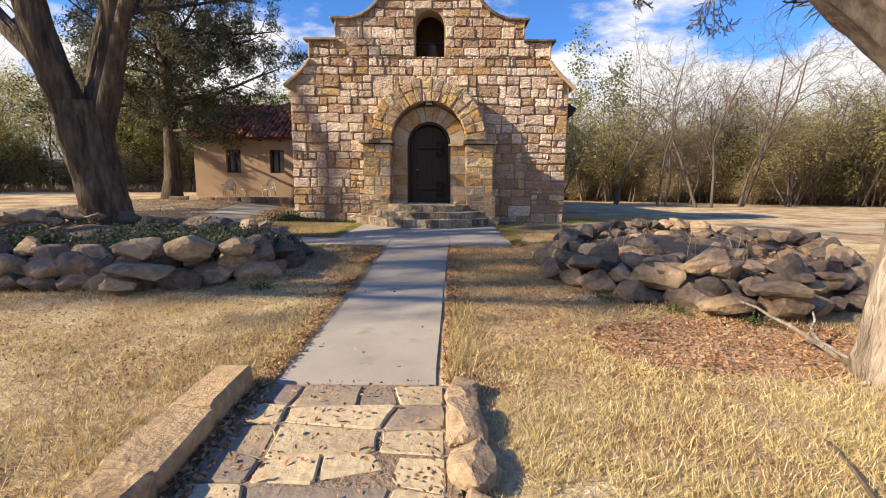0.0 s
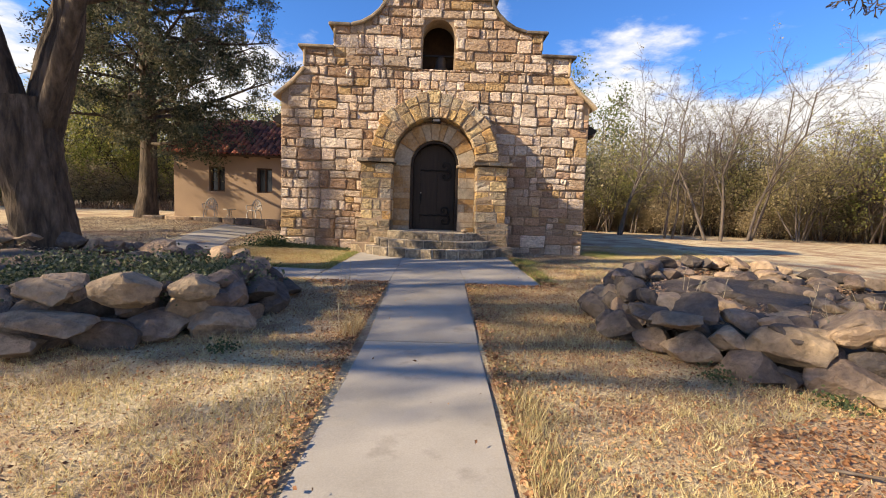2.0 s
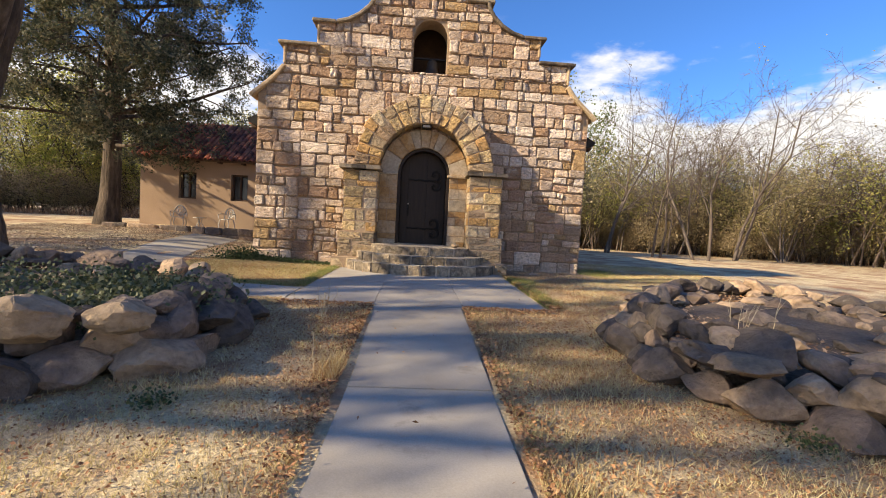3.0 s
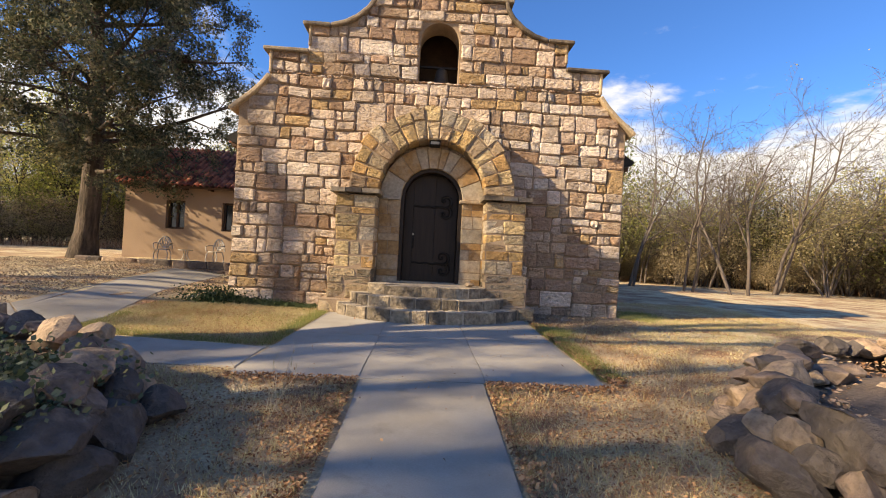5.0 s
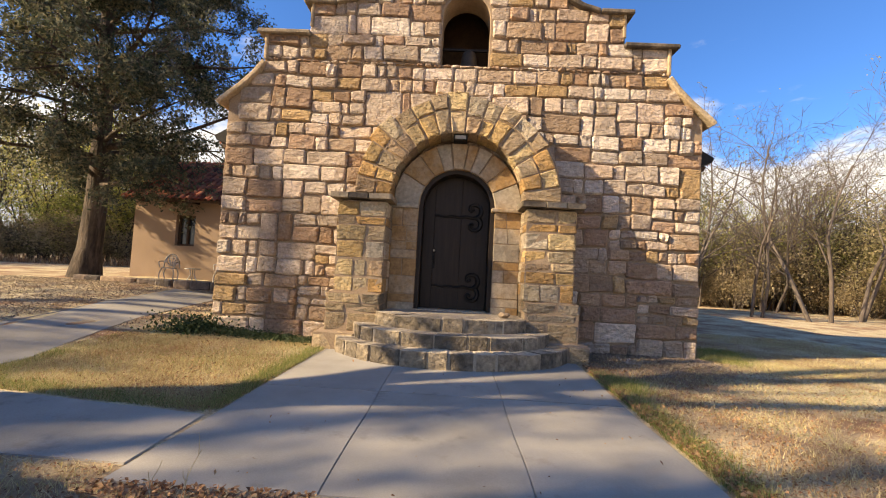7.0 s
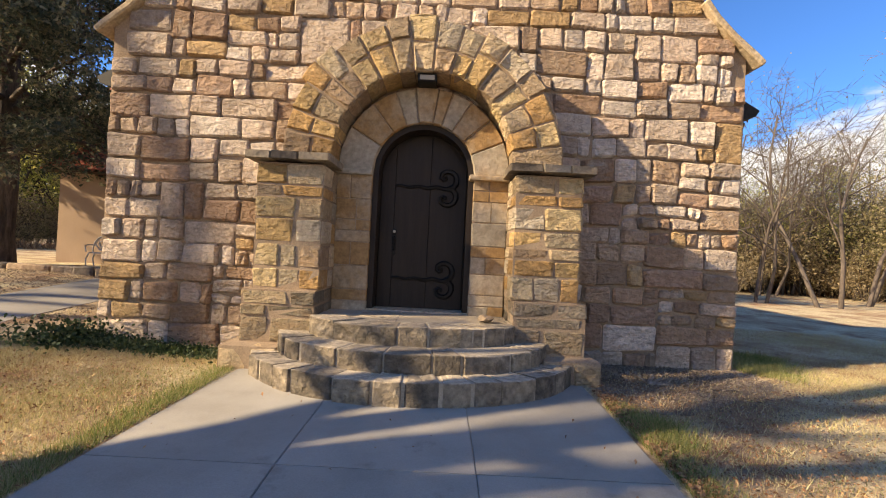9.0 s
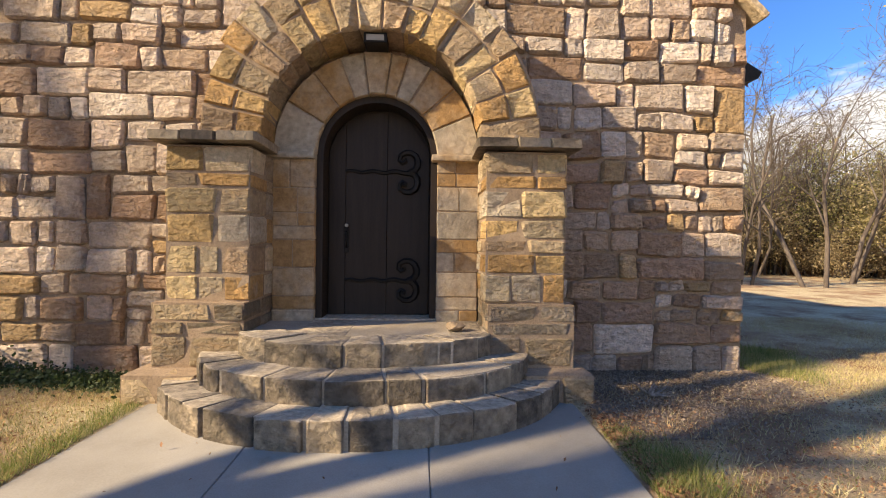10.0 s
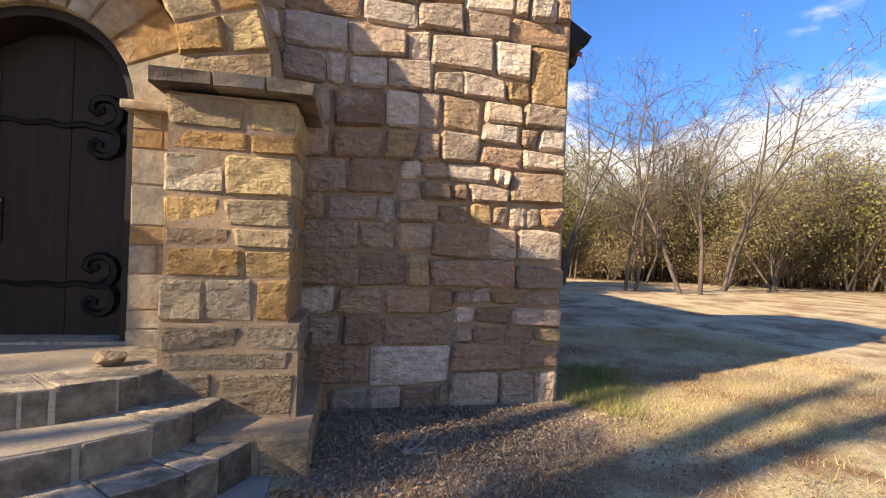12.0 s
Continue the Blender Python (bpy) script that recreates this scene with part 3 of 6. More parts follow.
stone_list.sort(key=lambda s: math.hypot((s[0] + s[1]) / 2 - CX - 1.2, ((s[2] + s[3]) / 2 - 2.2) * 1.1))
far_v, far_f, count = [], [], 0
rs = np.random.RandomState(17)
for k, (x0, x1, z0, z1) in enumerate(stone_list):
    v, f = faced_stone(rs, x0 + 0.010, x1 - 0.010, z0 + 0.009, z1 - 0.009, FY, rs.uniform(0.03, 0.075))
    if k < 300:
        c = v.mean(0)
        put("stone", mesh_np("stone", v - c, f, M_STONE), front, Matrix.Translation(c))
    else:
        far_v.append(v)
        far_f.append(f + count)
        count += len(v)
put("upper_masonry", mesh_np("upper_masonry", np.concatenate(far_v), np.concatenate(far_f), M_STONE_J), front, kind="stuff")

# stone coping that follows the curves and steps of the gable
coping = thing("gable_coping", "weathered stone coping along the stepped gable", "coping")
COPE = material("coping_stone", [(0.08, 0.065, 0.052), (0.17, 0.135, 0.10), (0.28, 0.225, 0.16)], 2.5, 6, 0.95, 0.8, 18, 0.03, "object", 0.5, fine=0.3)


def cope_run(points, thick=0.1, over=0.1, back=0.1, mat=COPE):
    """One coping stone along a polyline of (x, z)."""
    for sgn in (1, -1):
        low = [(CX + sgn * x, z) for x, z in points]
        up = []
        for i, (x, z) in enumerate(points):
            a, b = points[max(0, i - 1)], points[min(len(points) - 1, i + 1)]
            d = Vector((b[0] - a[0], b[1] - a[1])).normalized()
            up.append((CX + sgn * (x - d.y * thick), z + d.x * thick))
        bm = prism(low + up[::-1], FY - 0.05 - over, FY + 0.62 + back)
        bmesh.ops.bevel(bm, geom=bm.edges[:], offset=0.02, segments=1, affect="EDGES")
        part("coping_stone", bm, mat, coping)


EDGE_STONE = material("tan_edge_stone", [(0.26, 0.185, 0.115), (0.40, 0.30, 0.19), (0.47, 0.37, 0.25)], 2.5, 6, 0.95, 0.8, 18, 0.03, "object", 0.3, fine=0.3)
for x_, za, zb in ((4.02, 5.66, 6.26), (3.13, 6.37, 6.92), (0.98, 7.92, 8.19)):
    cope_run([(x_, za), (x_, zb)], 0.07, 0.04, 0.0, EDGE_STONE)
cope_run([(4.9, 4.76), (4.8, 4.86), (4.45, 5.15), (4.2, 5.4), (4.02, 5.64)], 0.1, mat=EDGE_STONE)
cope_run([(4.16, 6.27), (3.1, 6.27)], 0.09)
cope_run([(3.27, 6.93), (2.62, 6.93)], 0.09)
cope_run([(2.62, 6.93), (2.3, 7.02), (2.02, 7.18), (1.78, 7.4), (1.64, 7.62), (1.6, 7.80)], 0.09)
cope_run([(1.74, 7.82), (0.95, 7.82)], 0.09)
cope_run([(1.02, 8.2), (0.85, 8.22), (0.62, 8.45), (0.3, 8.6), (0.0, 8.64)], 0.09)

# ---- portal ----
portal = thing("portal", "projecting round-arched stone portal with stepped piers", "portal")
PIER = block_meshes("stone", M_ARCH, 10, 0.08, 0.034)
PLINTH = block_meshes("stone", M_PLINTH, 6, 0.08, 0.03, 170)
DRESS = block_meshes("dressed_stone", M_SMOOTH, 6, 0.03, 0.012, 20)
random.seed(11)


def masonry(name, x0, x1, y0, y1, z0, z1, heights, split, meshes, label="", gap=0.014, out=0.0):
    """A pier of real blocks: each course is split along its length and its depth."""
    core = part(name, box_bm((x0 + 0.014, y0 + 0.012, z0), (x1 - 0.014, y1, z1)), M_MORTAR, portal, label)
    z = z0
    while z < z1 - 0.03:
        h = random.choice(heights)
        if z1 - (z + h) < 0.1:
            h = z1 - z
        n = random.choice(split)
        cuts = [0] + sorted(random.uniform(0.28, 0.72) if n == 2 else (k + random.uniform(-0.2, 0.2)) / n for k in range(1, n)) + [1]
        ymid = y0 + (y1 - y0) * random.uniform(0.4, 0.62)
        for a, b in zip(cuts, cuts[1:]):
            for ya, yb in ((y0 - random.uniform(0, 0.02), ymid), (ymid, y1)):
                sx, sy, sz = (b - a) * (x1 - x0) - gap + random.uniform(0, 0.02), yb - ya - gap, h - gap
                put("stone", random.choice(meshes), core, place(x0 + (a + b) / 2 * (x1 - x0), (ya + yb) / 2, z + h / 2, sx, sy, sz, 0, 0, random.uniform(-0.8, 0.8)))
        z += h
    return core


SP = 2.98
CAP = block_meshes("cap_stone", COPE, 5, 0.05, 0.02, 140)
for s in (1, -1):
    def span(a, b):
        return (CX + a, CX + b) if s > 0 else (CX - b, CX - a)
    masonry("pier", *span(1.23, 2.11), 14.58, FY, 1.17, 2.80, (0.15, 0.22, 0.28, 0.32), (2, 2, 2, 3), PIER, "coursed sandstone pier")
    masonry("pier_plinth", *span(1.25, 2.2), 14.50, FY, 0.5, 1.17, (0.14, 0.19, 0.34), (1, 2, 2), PLINTH, "wider weathered pier foot")
    masonry("pier_base", *span(1.6, 2.32), 14.22, FY, 0.1, 0.5, (0.4,), (1, 2), PIER)
    for a, w_ in ((1.14, 0.42), (1.55, 0.36), (1.90, 0.34)):
        put("cap_stone", random.choice(CAP), portal, place(CX + s * (a + w_ / 2), 14.96, 2.88, w_, 1.0, 0.105, 0, random.uniform(-0.5, 0.5), random.uniform(-1, 1)), "dark weathered cap slab")


def wedge(r0, r1, a0, a1, y0, y1, cz, rough=0.02, c=0.02, bow=0.0):
    """One arch stone between two radii and two angles, with cut front edges."""
    bm = bmesh.new()
    rnd = random.uniform
    rows = []
    for y, inset in ((y0 - rnd(0, 0.018), c), (y0 + c, 0.0), (y1, 0.0)):
        ring = []
        for (r, a, dr, da) in ((r0, a0, 1, 1), (r0, (a0 + a1) / 2, 1, 0), (r0, a1, 1, -1), (r1, a1, -1, -1), (r1, (a0 + a1) / 2, -1, 0), (r1, a0, -1, 1)):
            rr, aa = r + dr * inset, a + da * inset / r
            ring.append(bm.verts.new((CX + rr * math.cos(aa) + rnd(-rough, rough) * 0.4, y + rnd(-rough, rough) * (0.8 if inset else 0.1), cz + rr * math.sin(aa) + rnd(-rough, rough) * 0.4)))
        rows.append(ring)
    bm.faces.new(rows[0])
    for a, b in zip(rows, rows[1:]):
        for k in range(6):
            bm.faces.new((a[k], a[(k + 1) % 6], b[(k + 1) % 6], b[k]))
    bm.faces.new(rows[-1][::-1])
    bmesh.ops.recalc_face_normals(bm, faces=bm.faces[:])
    return bm


# outer ring of rough stones, on a mortar core
def ring_core(r0, r1, y0, y1, cz):
    bm = bmesh.new()
    for a0, a1 in zip(np.linspace(0, math.pi, 25), np.linspace(0, math.pi, 25)[1:]):
        prism([(CX + r0 * math.cos(a0), cz + r0 * math.sin(a0)), (CX + r1 * math.cos(a0), cz + r1 * math.sin(a0)), (CX + r1 * math.cos(a1), cz + r1 * math.sin(a1)), (CX + r0 * math.cos(a1), cz + r0 * math.sin(a1))], y0, y1, bm)
    bmesh.ops.remove_doubles(bm, verts=bm.verts[:], dist=0.0005)
    return bm


arch = part("outer_arch", ring_core(1.228, 1.9, 14.868, FY, SP), M_MORTAR, portal, "arch of rough ochre voussoirs")
a = 0.0
while a < math.pi - 0.01:
    d = random.uniform(0.15, 0.24)
    if math.pi - a - d < 0.08:
        d = math.pi - a
    r1 = 1.92 + random.uniform(-0.05, 0.07)
    cuts = [(1.22, r1)] if random.random() < 0.2 else [(1.22, 1.22 + (r1 - 1.22) * random.uniform(0.4, 0.6))]
    if len(cuts) and cuts[0][1] < r1:
        cuts.append((cuts[0][1] + 0.012, r1))
    for ra, rb in cuts:
        put("voussoir", mesh_of("voussoir", wedge(ra, rb, a + 0.005, a + d - 0.005, 14.85, FY - 0.01, SP, 0.03, 0.025), M_ARCH), arch)
    a += d
# inner order: dressed stones round the door
inner = part("inner_arch", ring_core(0.738, 1.24, 15.262, FY + 0.25, 2.87), M_MORTAR, portal, "inner arch of smooth dressed stone")
edges = [0, 0.42, 0.72, 1.02, 1.26, 1.44, 1.71, 1.95, 2.25, 2.62, math.pi]
for i, (a0, a1) in enumerate(zip(edges, edges[1:])):
    proud = 0.03 if i == 5 else 0
    put("voussoir", mesh_of("voussoir", wedge(0.73, 1.235, a0 + 0.006, a1 - 0.006, 15.25 - proud, FY + 0.24, 2.87, 0.008, 0.012), M_SMOOTH), inner)
for s in (1, -1):
    lo, hi = (CX + 0.73, CX + 1.24) if s > 0 else (CX - 1.24, CX - 0.73)
    jamb = part("jamb", box_bm((lo + 0.006, 15.256, 0.6), (hi - 0.01, FY + 0.24, 2.82)), M_MORTAR, portal, "dressed stone door jamb")
    z = 0.7
    while z < 2.75:
        h = random.choice((0.16, 0.24, 0.3, 0.34))
        if 2.82 - z - h < 0.12:
            h = 2.82 - z
        if random.random() < 0.5:
            m_ = lo + (hi - lo) * random.uniform(0.4, 0.6)
            pieces = ((lo, m_), (m_, hi))
        else:
            pieces = ((lo, hi),)
        for a_, b_ in pieces:
            put("jamb_stone", random.choice(DRESS), jamb, place((a_ + b_) / 2, 15.455, z + h / 2, b_ - a_ - 0.01, 0.42, h - 0.012))
        z += h
    part("impost", box_bm((lo - 0.07, 15.16, 2.80), (hi, FY + 0.22, 2.88), 0.025), M_SMOOTH, portal, "moulded impost stone")

# ---- door ----
door = tagged(thing("door_1", "closed dark brown plank door with round head", "door"), kind="structure")


def arch_shape(hw, z0, spring, n=20):
    return [(CX - hw, z0), (CX + hw, z0)] + [(CX + hw * math.cos(t), spring + hw * math.sin(t)) for t in np.linspace(0, math.pi, n)]


frame_bm = bmesh.new()
fo, fi = arch_shape(0.745, 0.86, 2.87), arch_shape(0.655, 0.86, 2.87)
for k in range(1, len(fo)):
    j = (k + 1) % len(fo)
    prism([fo[k], fo[j], fi[j], fi[k]], 15.33, 15.66, frame_bm)
bmesh.ops.remove_doubles(frame_bm, verts=frame_bm.verts[:], dist=0.0005)
part("door_frame", frame_bm, M_DOOR, door, "dark timber door frame")
part("door_back", prism(arch_shape(0.74, 0.86, 2.87), 15.64, 15.68), M_DOOR, door)
xs_ = np.array([-0.64, -0.43, 0.1, 0.64])
for a, b in zip(xs_, xs_[1:]):
    top_a, top_b = 2.87 + math.sqrt(max(0.0, 0.66 ** 2 - a * a)), 2.87 + math.sqrt(max(0.0, 0.66 ** 2 - b * b))
    mid = 2.87 + math.sqrt(max(0.0, 0.66 ** 2 - ((a + b) / 2) ** 2))
    bm = prism([(CX + a + 0.002, 0.89), (CX + b - 0.002, 0.89), (CX + b - 0.002, top_b - 0.03), (CX + (a + b) / 2, mid - 0.03), (CX + a + 0.002, top_a - 0.03)], 15.60, 15.645)
    bmesh.ops.bevel(bm, geom=bm.edges[:], offset=0.004, segments=1, affect="EDGES")
    part("plank", bm, M_DOOR, door)
part("threshold", box_bm((CX - 0.75, 15.3, 0.8), (CX + 0.75, 15.8, 0.885), 0.012), M_STEP, door, "worn stone threshold")


def scroll(x0, zc, sgn):
    """A curl at the end of a strap hinge, out and back towards the strap."""
    curve = [(0.0, 0.0), (0.06, 0.02), (0.095, 0.07), (0.1, 0.13), (0.075, 0.19), (0.02, 0.225), (-0.05, 0.225), (-0.105, 0.19), (-0.115, 0.135), (-0.08, 0.105), (-0.045, 0.125), (-0.055, 0.155)]
    return [(x0 + 1.08 * x, 15.588, zc + 1.12 * sgn * z_) for x, z_ in curve]


for zc in (1.33, 2.72):
    wave = [(CX - 0.43 + 0.84 * t, 15.59, zc + 0.012 * math.sin(t * 19)) for t in np.linspace(0, 1, 22)]
    hinge = part("strap_hinge", tube_bm(wave, [0.02 + 0.012 * k / 21 for k in range(22)], 6), M_IRON, door, "black wrought-iron strap hinge with scrolled ends")
    for sgn in (1, -1):
        part("scroll", tube_bm(scroll(CX + 0.38, zc, sgn), [0.042, 0.046, 0.047, 0.045, 0.042, 0.039, 0.036, 0.034, 0.032, 0.03, 0.032, 0.036], 6), M_IRON, hinge)
grip = part("door_handle", box_bm((CX - 0.44, 15.58, 1.68), (CX - 0.38, 15.602, 2.06), 0.008), M_IRON, door, "black iron handle plate")
part("pull", tube_bm([(CX - 0.41, 15.59, 1.74), (CX - 0.41, 15.54, 1.78), (CX - 0.41, 15.53, 1.86), (CX - 0.41, 15.55, 1.94), (CX - 0.41, 15.59, 1.96)], 0.013, 6), M_IRON, grip)
bm = bmesh.new()
bmesh.ops.create_cone(bm, cap_ends=True, segments=12, radius1=0.025, radius2=0.022, depth=0.03, matrix=pose(CX - 0.41, 15.575, 2.03, 90))
part("lock_cylinder", bm, M_LENS, grip, "steel lock cylinder")

# lamp under the crown of the arch
lamp = thing("soffit_lamp", "small black box lamp under the arch crown", "lamp")
part("housing", box_bm((CX - 0.13, 14.93, 4.08), (CX + 0.13, 15.2, 4.19), 0.01), M_IRON, lamp)
part("lens", box_bm((CX - 0.1, 14.922, 4.1), (CX + 0.1, 14.935, 4.165), 0.004), M_LENS, lamp, "frosted glass lens")

# ---- bell ----
tagged(put("bell_chamber", mesh_of("bell_chamber", box_bm((CX - 0.9, FY + 0.66, 5.4), (CX + 0.9, FY + 1.5, 5.66)), M_WOOD)), "dark timber floor of the bell chamber", "floor")
bm = bmesh.new()
prof = [(0.0, 0.46), (0.07, 0.46), (0.13, 0.42), (0.155, 0.34), (0.165, 0.22), (0.19, 0.12), (0.24, 0.04), (0.27, 0.0), (0.25, 0.0), (0.2, 0.08), (0.0, 0.1)]
rings = []
for r, h in prof:
    rings.append([bm.verts.new((CX + 0.08 + r * math.cos(t), FY + 0.45 + r * math.sin(t), 5.78 + h)) for t in np.linspace(0, 2 * math.pi, 24, endpoint=False)])
for a, b in zip(rings, rings[1:]):
    for k in range(24):
        bm.faces.new((a[k], a[(k + 1) % 24], b[(k + 1) % 24], b[k]))
bmesh.ops.remove_doubles(bm, verts=bm.verts[:], dist=0.0004)
bell = thing("bell", "dark bronze bell hung in the gable opening", "bell")
part("bell_body", bm, M_BELL, bell, smooth=True)
part("yoke", box_bm((CX - 0.5, FY + 0.42, 6.24), (CX + 0.5, FY + 0.48, 6.29), 0.01), M_IRON, bell, "iron yoke bar")
part("clapper", tube_bm([(CX + 0.08, FY + 0.45, 6.2), (CX + 0.08, FY + 0.45, 5.8), (CX + 0.08, FY + 0.45, 5.76)], [0.012, 0.02, 0.03], 6), M_IRON, bell)

# ---- nave behind the front ----
NB = 32.0


def nave():
    for s in (1, -1):
        x = CX + s * 4.35
        lo, hi = min(x, x - s * 0.4), max(x, x - s * 0.4)
        part("side_wall", box_bm((lo, FY + 0.62, 0.0), (hi, NB, 4.3)), M_STUCCO, church, "plastered side wall")
    part("back_wall", prism([(CX - 4.35, 0), (CX + 4.35, 0), (CX + 4.35, 4.3), (CX, 5.4), (CX - 4.35, 4.3)], NB, NB + 0.4), M_STUCCO, church)
    # back of the bell chamber closes the roof space behind the gable
    part("chamber_wall", prism([(CX - 1.4, 5.2), (CX + 1.4, 5.2), (CX + 1.4, 7.6), (CX - 1.4, 7.6)], FY + 1.5, FY + 1.6), M_WOOD, church)
    for s in (-1, 1):
        part("chamber_side", box_bm((CX + s * 1.4 - 0.06, FY + 0.62, 5.2), (CX + s * 1.4 + 0.06, FY + 1.6, 7.6)), M_WOOD, church)
    part("chamber_roof", box_bm((CX - 1.5, FY + 0.62, 7.6), (CX + 1.5, FY + 1.65, 7.7)), M_WOOD, church)


nave()


def tile_unit(name, mat, r=0.11, length=0.42):
    n, v, f = 5, [], []
    for j, (y, rr) in enumerate(((0, r), (length, r * 0.82))):
        for t in (0.0, 0.03):
            for k in range(n):
                a = math.pi * k / (n - 1)
                v.append(((rr - t) * math.cos(a), y, (rr - t) * math.sin(a)))
    for k in range(n - 1):
        f.append((k, k + 1, 2 * n + k + 1, 2 * n + k))
        f.append((k, n + k, n + k + 1, k + 1))
    return np.array(v), np.array(f)


def tiled_roof(parent, origin, along, up, width, slope_len, nearest=0):
    """Barrel tiles in rows over a sloping deck; origin is the eave's start, along and up are unit vectors."""
    o, a, u = Vector(origin), Vector(along).normalized(), Vector(up).normalized()
    nrm = a.cross(u)
    if nrm.z < 0:
        nrm = -nrm
    bm = bmesh.new()
    q = [o, o + a * width, o + a * width + u * slope_len, o + u * slope_len]
    low = [bm.verts.new(p - nrm * 0.1) for p in q]
    top = [bm.verts.new(p - nrm * 0.005) for p in q]
    bm.faces.new(low), bm.faces.new(top)
    for i in range(4):
        bm.faces.new((low[i], low[(i + 1) % 4], top[(i + 1) % 4], top[i]))
    bmesh.ops.recalc_face_normals(bm, faces=bm.faces[:])
    deck = part("roof", bm, M_WOOD, parent, "red clay barrel tile roof")
    v0, f0 = tile_unit("tile", M_TILE)
    me = mesh_np("tile", v0, f0, M_TILE)
    R = Matrix((a, u, nrm)).transposed()
    Rn = np.array(R)
    vs, fs, cnt, made = [], [], 0, 0
    rows, cols = int(slope_len / 0.34), int(width / 0.25)
    for r in range(rows):
        for c in range(cols):
            p = o + a * (0.125 + c * 0.25) + u * (r * 0.34 - 0.05) + nrm * (0.02 + random.uniform(0, 0.015))
            if made < nearest and r < 6:
                put("tile", me, deck, Matrix.Translation(p) @ R.to_4x4() @ pose(0, 0, 0, random.uniform(-2, 0), 0, random.uniform(-2, 2)))
                made += 1
            else:
                vs.append(v0 @ Rn.T + np.array(p))
                fs.append(f0 + cnt)
                cnt += len(v0)
    put("tile_field", mesh_np("tile_field", np.concatenate(vs), np.concatenate(fs), M_TILE_J), deck, kind="stuff")
    return deck


sl = math.hypot(5.02, 1.5)
tiled_roof(church, (CX + 5.02, FY + 0.46, 4.05), (0, 1, 0), (-5.02, 0, 1.5), NB - FY, sl)
tiled_roof(church, (CX - 5.02, FY + 0.46, 4.05), (0, 1, 0), (5.02, 0, 1.5), NB - FY, sl)
for s in (1, -1):
    for k in range(14):
        y = FY + 0.75 + k * 1.1
        part("rafter_tail", box_bm((CX + s * 4.65 - 0.3, y, 3.9), (CX + s * 4.65 + 0.3, y + 0.12, 4.02), 0.01), M_WOOD, church)

for s in (1, -1):
    part("fascia", prism([(CX + s * 4.6, 4.36), (CX + s * 5.0, 4.13), (CX + s * 4.95, 4.04), (CX + s * 4.6, 3.94)], FY + 0.12, FY + 0.5), M_IRON, church, "dark eave end")

# ---- adobe wing ----
wing = thing("wing_building", "low adobe-plastered wing with red tile roof", "building")
WY, WX0, WX1 = 24.0, -13.35, CX - 4.3
cut = [(-11.64, -10.86), (-9.30, -8.54), (-6.9, -6.15)]
xs_ = [WX0] + [x for c in cut for x in c] + [WX1]
for i in range(0, len(xs_), 2):
    part("wall", box_bm((xs_[i], WY, 0.3), (xs_[i + 1], WY + 0.4, 3.98)), M_STUCCO, wing, "tan adobe plaster wall")
for a, b in cut:
    part("wall", box_bm((a, WY, 0.3), (b, WY + 0.4, 2.06)), M_STUCCO, wing)
    part("wall", box_bm((a, WY, 3.28), (b, WY + 0.4, 3.98)), M_STUCCO, wing)
    win = part("window", box_bm((a + 0.03, WY + 0.25, 2.06), (b - 0.03, WY + 0.27, 3.28)), M_GLASS, wing, "dark glass two-leaf casement window")
    for fx0, fx1, fz0, fz1 in ((a, a + 0.08, 2.06, 3.28), (b - 0.08, b, 2.06, 3.28), (a + 0.08, b - 0.08, 3.2, 3.28), (a + 0.08, b - 0.08, 2.06, 2.14), ((a + b) / 2 - 0.04, (a + b) / 2 + 0.04, 2.14, 3.2)):
        part("window_frame", box_bm((fx0, WY + 0.17, fz0), (fx1, WY + 0.30, fz1), 0.008), M_WOOD, win)
    part("window_sill", box_bm((a - 0.03, WY + 0.02, 2.0), (b + 0.03, WY + 0.3, 2.055), 0.01), M_WOOD, win)
part("end_wall", prism([(WY + 0.4, 0.3), (WY + 6.0, 0.3), (WY + 6.0, 3.98), (WY + 3.2, 5.9), (WY + 0.4, 3.98)], 0, 0.4), M_STUCCO, wing).matrix_basis = Matrix.Translation((WX0, 0, 0)) @ Matrix(((0, 1, 0, 0), (1, 0, 0, 0), (0, 0, 1, 0), (0, 0, 0, 1)))
part("rear_wall", box_bm((WX0, WY + 6.0, 0.3), (WX1, WY + 6.4, 3.98)), M_STUCCO, wing)
wsl = math.hypot(3.6, 2.3)
tiled_roof(wing, (WX0 - 0.3, WY - 0.4, 3.85), (1, 0, 0), (0, 3.6, 2.3), WX1 - WX0 + 0.3, wsl, 290)
tiled_roof(wing, (WX0 - 0.3, WY + 6.8, 3.85), (1, 0, 0), (0, -3.6, 2.3), WX1 - WX0 + 0.3, wsl)
for k in range(9):
    x = WX0 + 0.4 + k * 1.05
    part("rafter_tail", box_bm((x, WY - 0.35, 3.72), (x + 0.11, WY + 0.1, 3.85), 0.01), M_WOOD, wing)

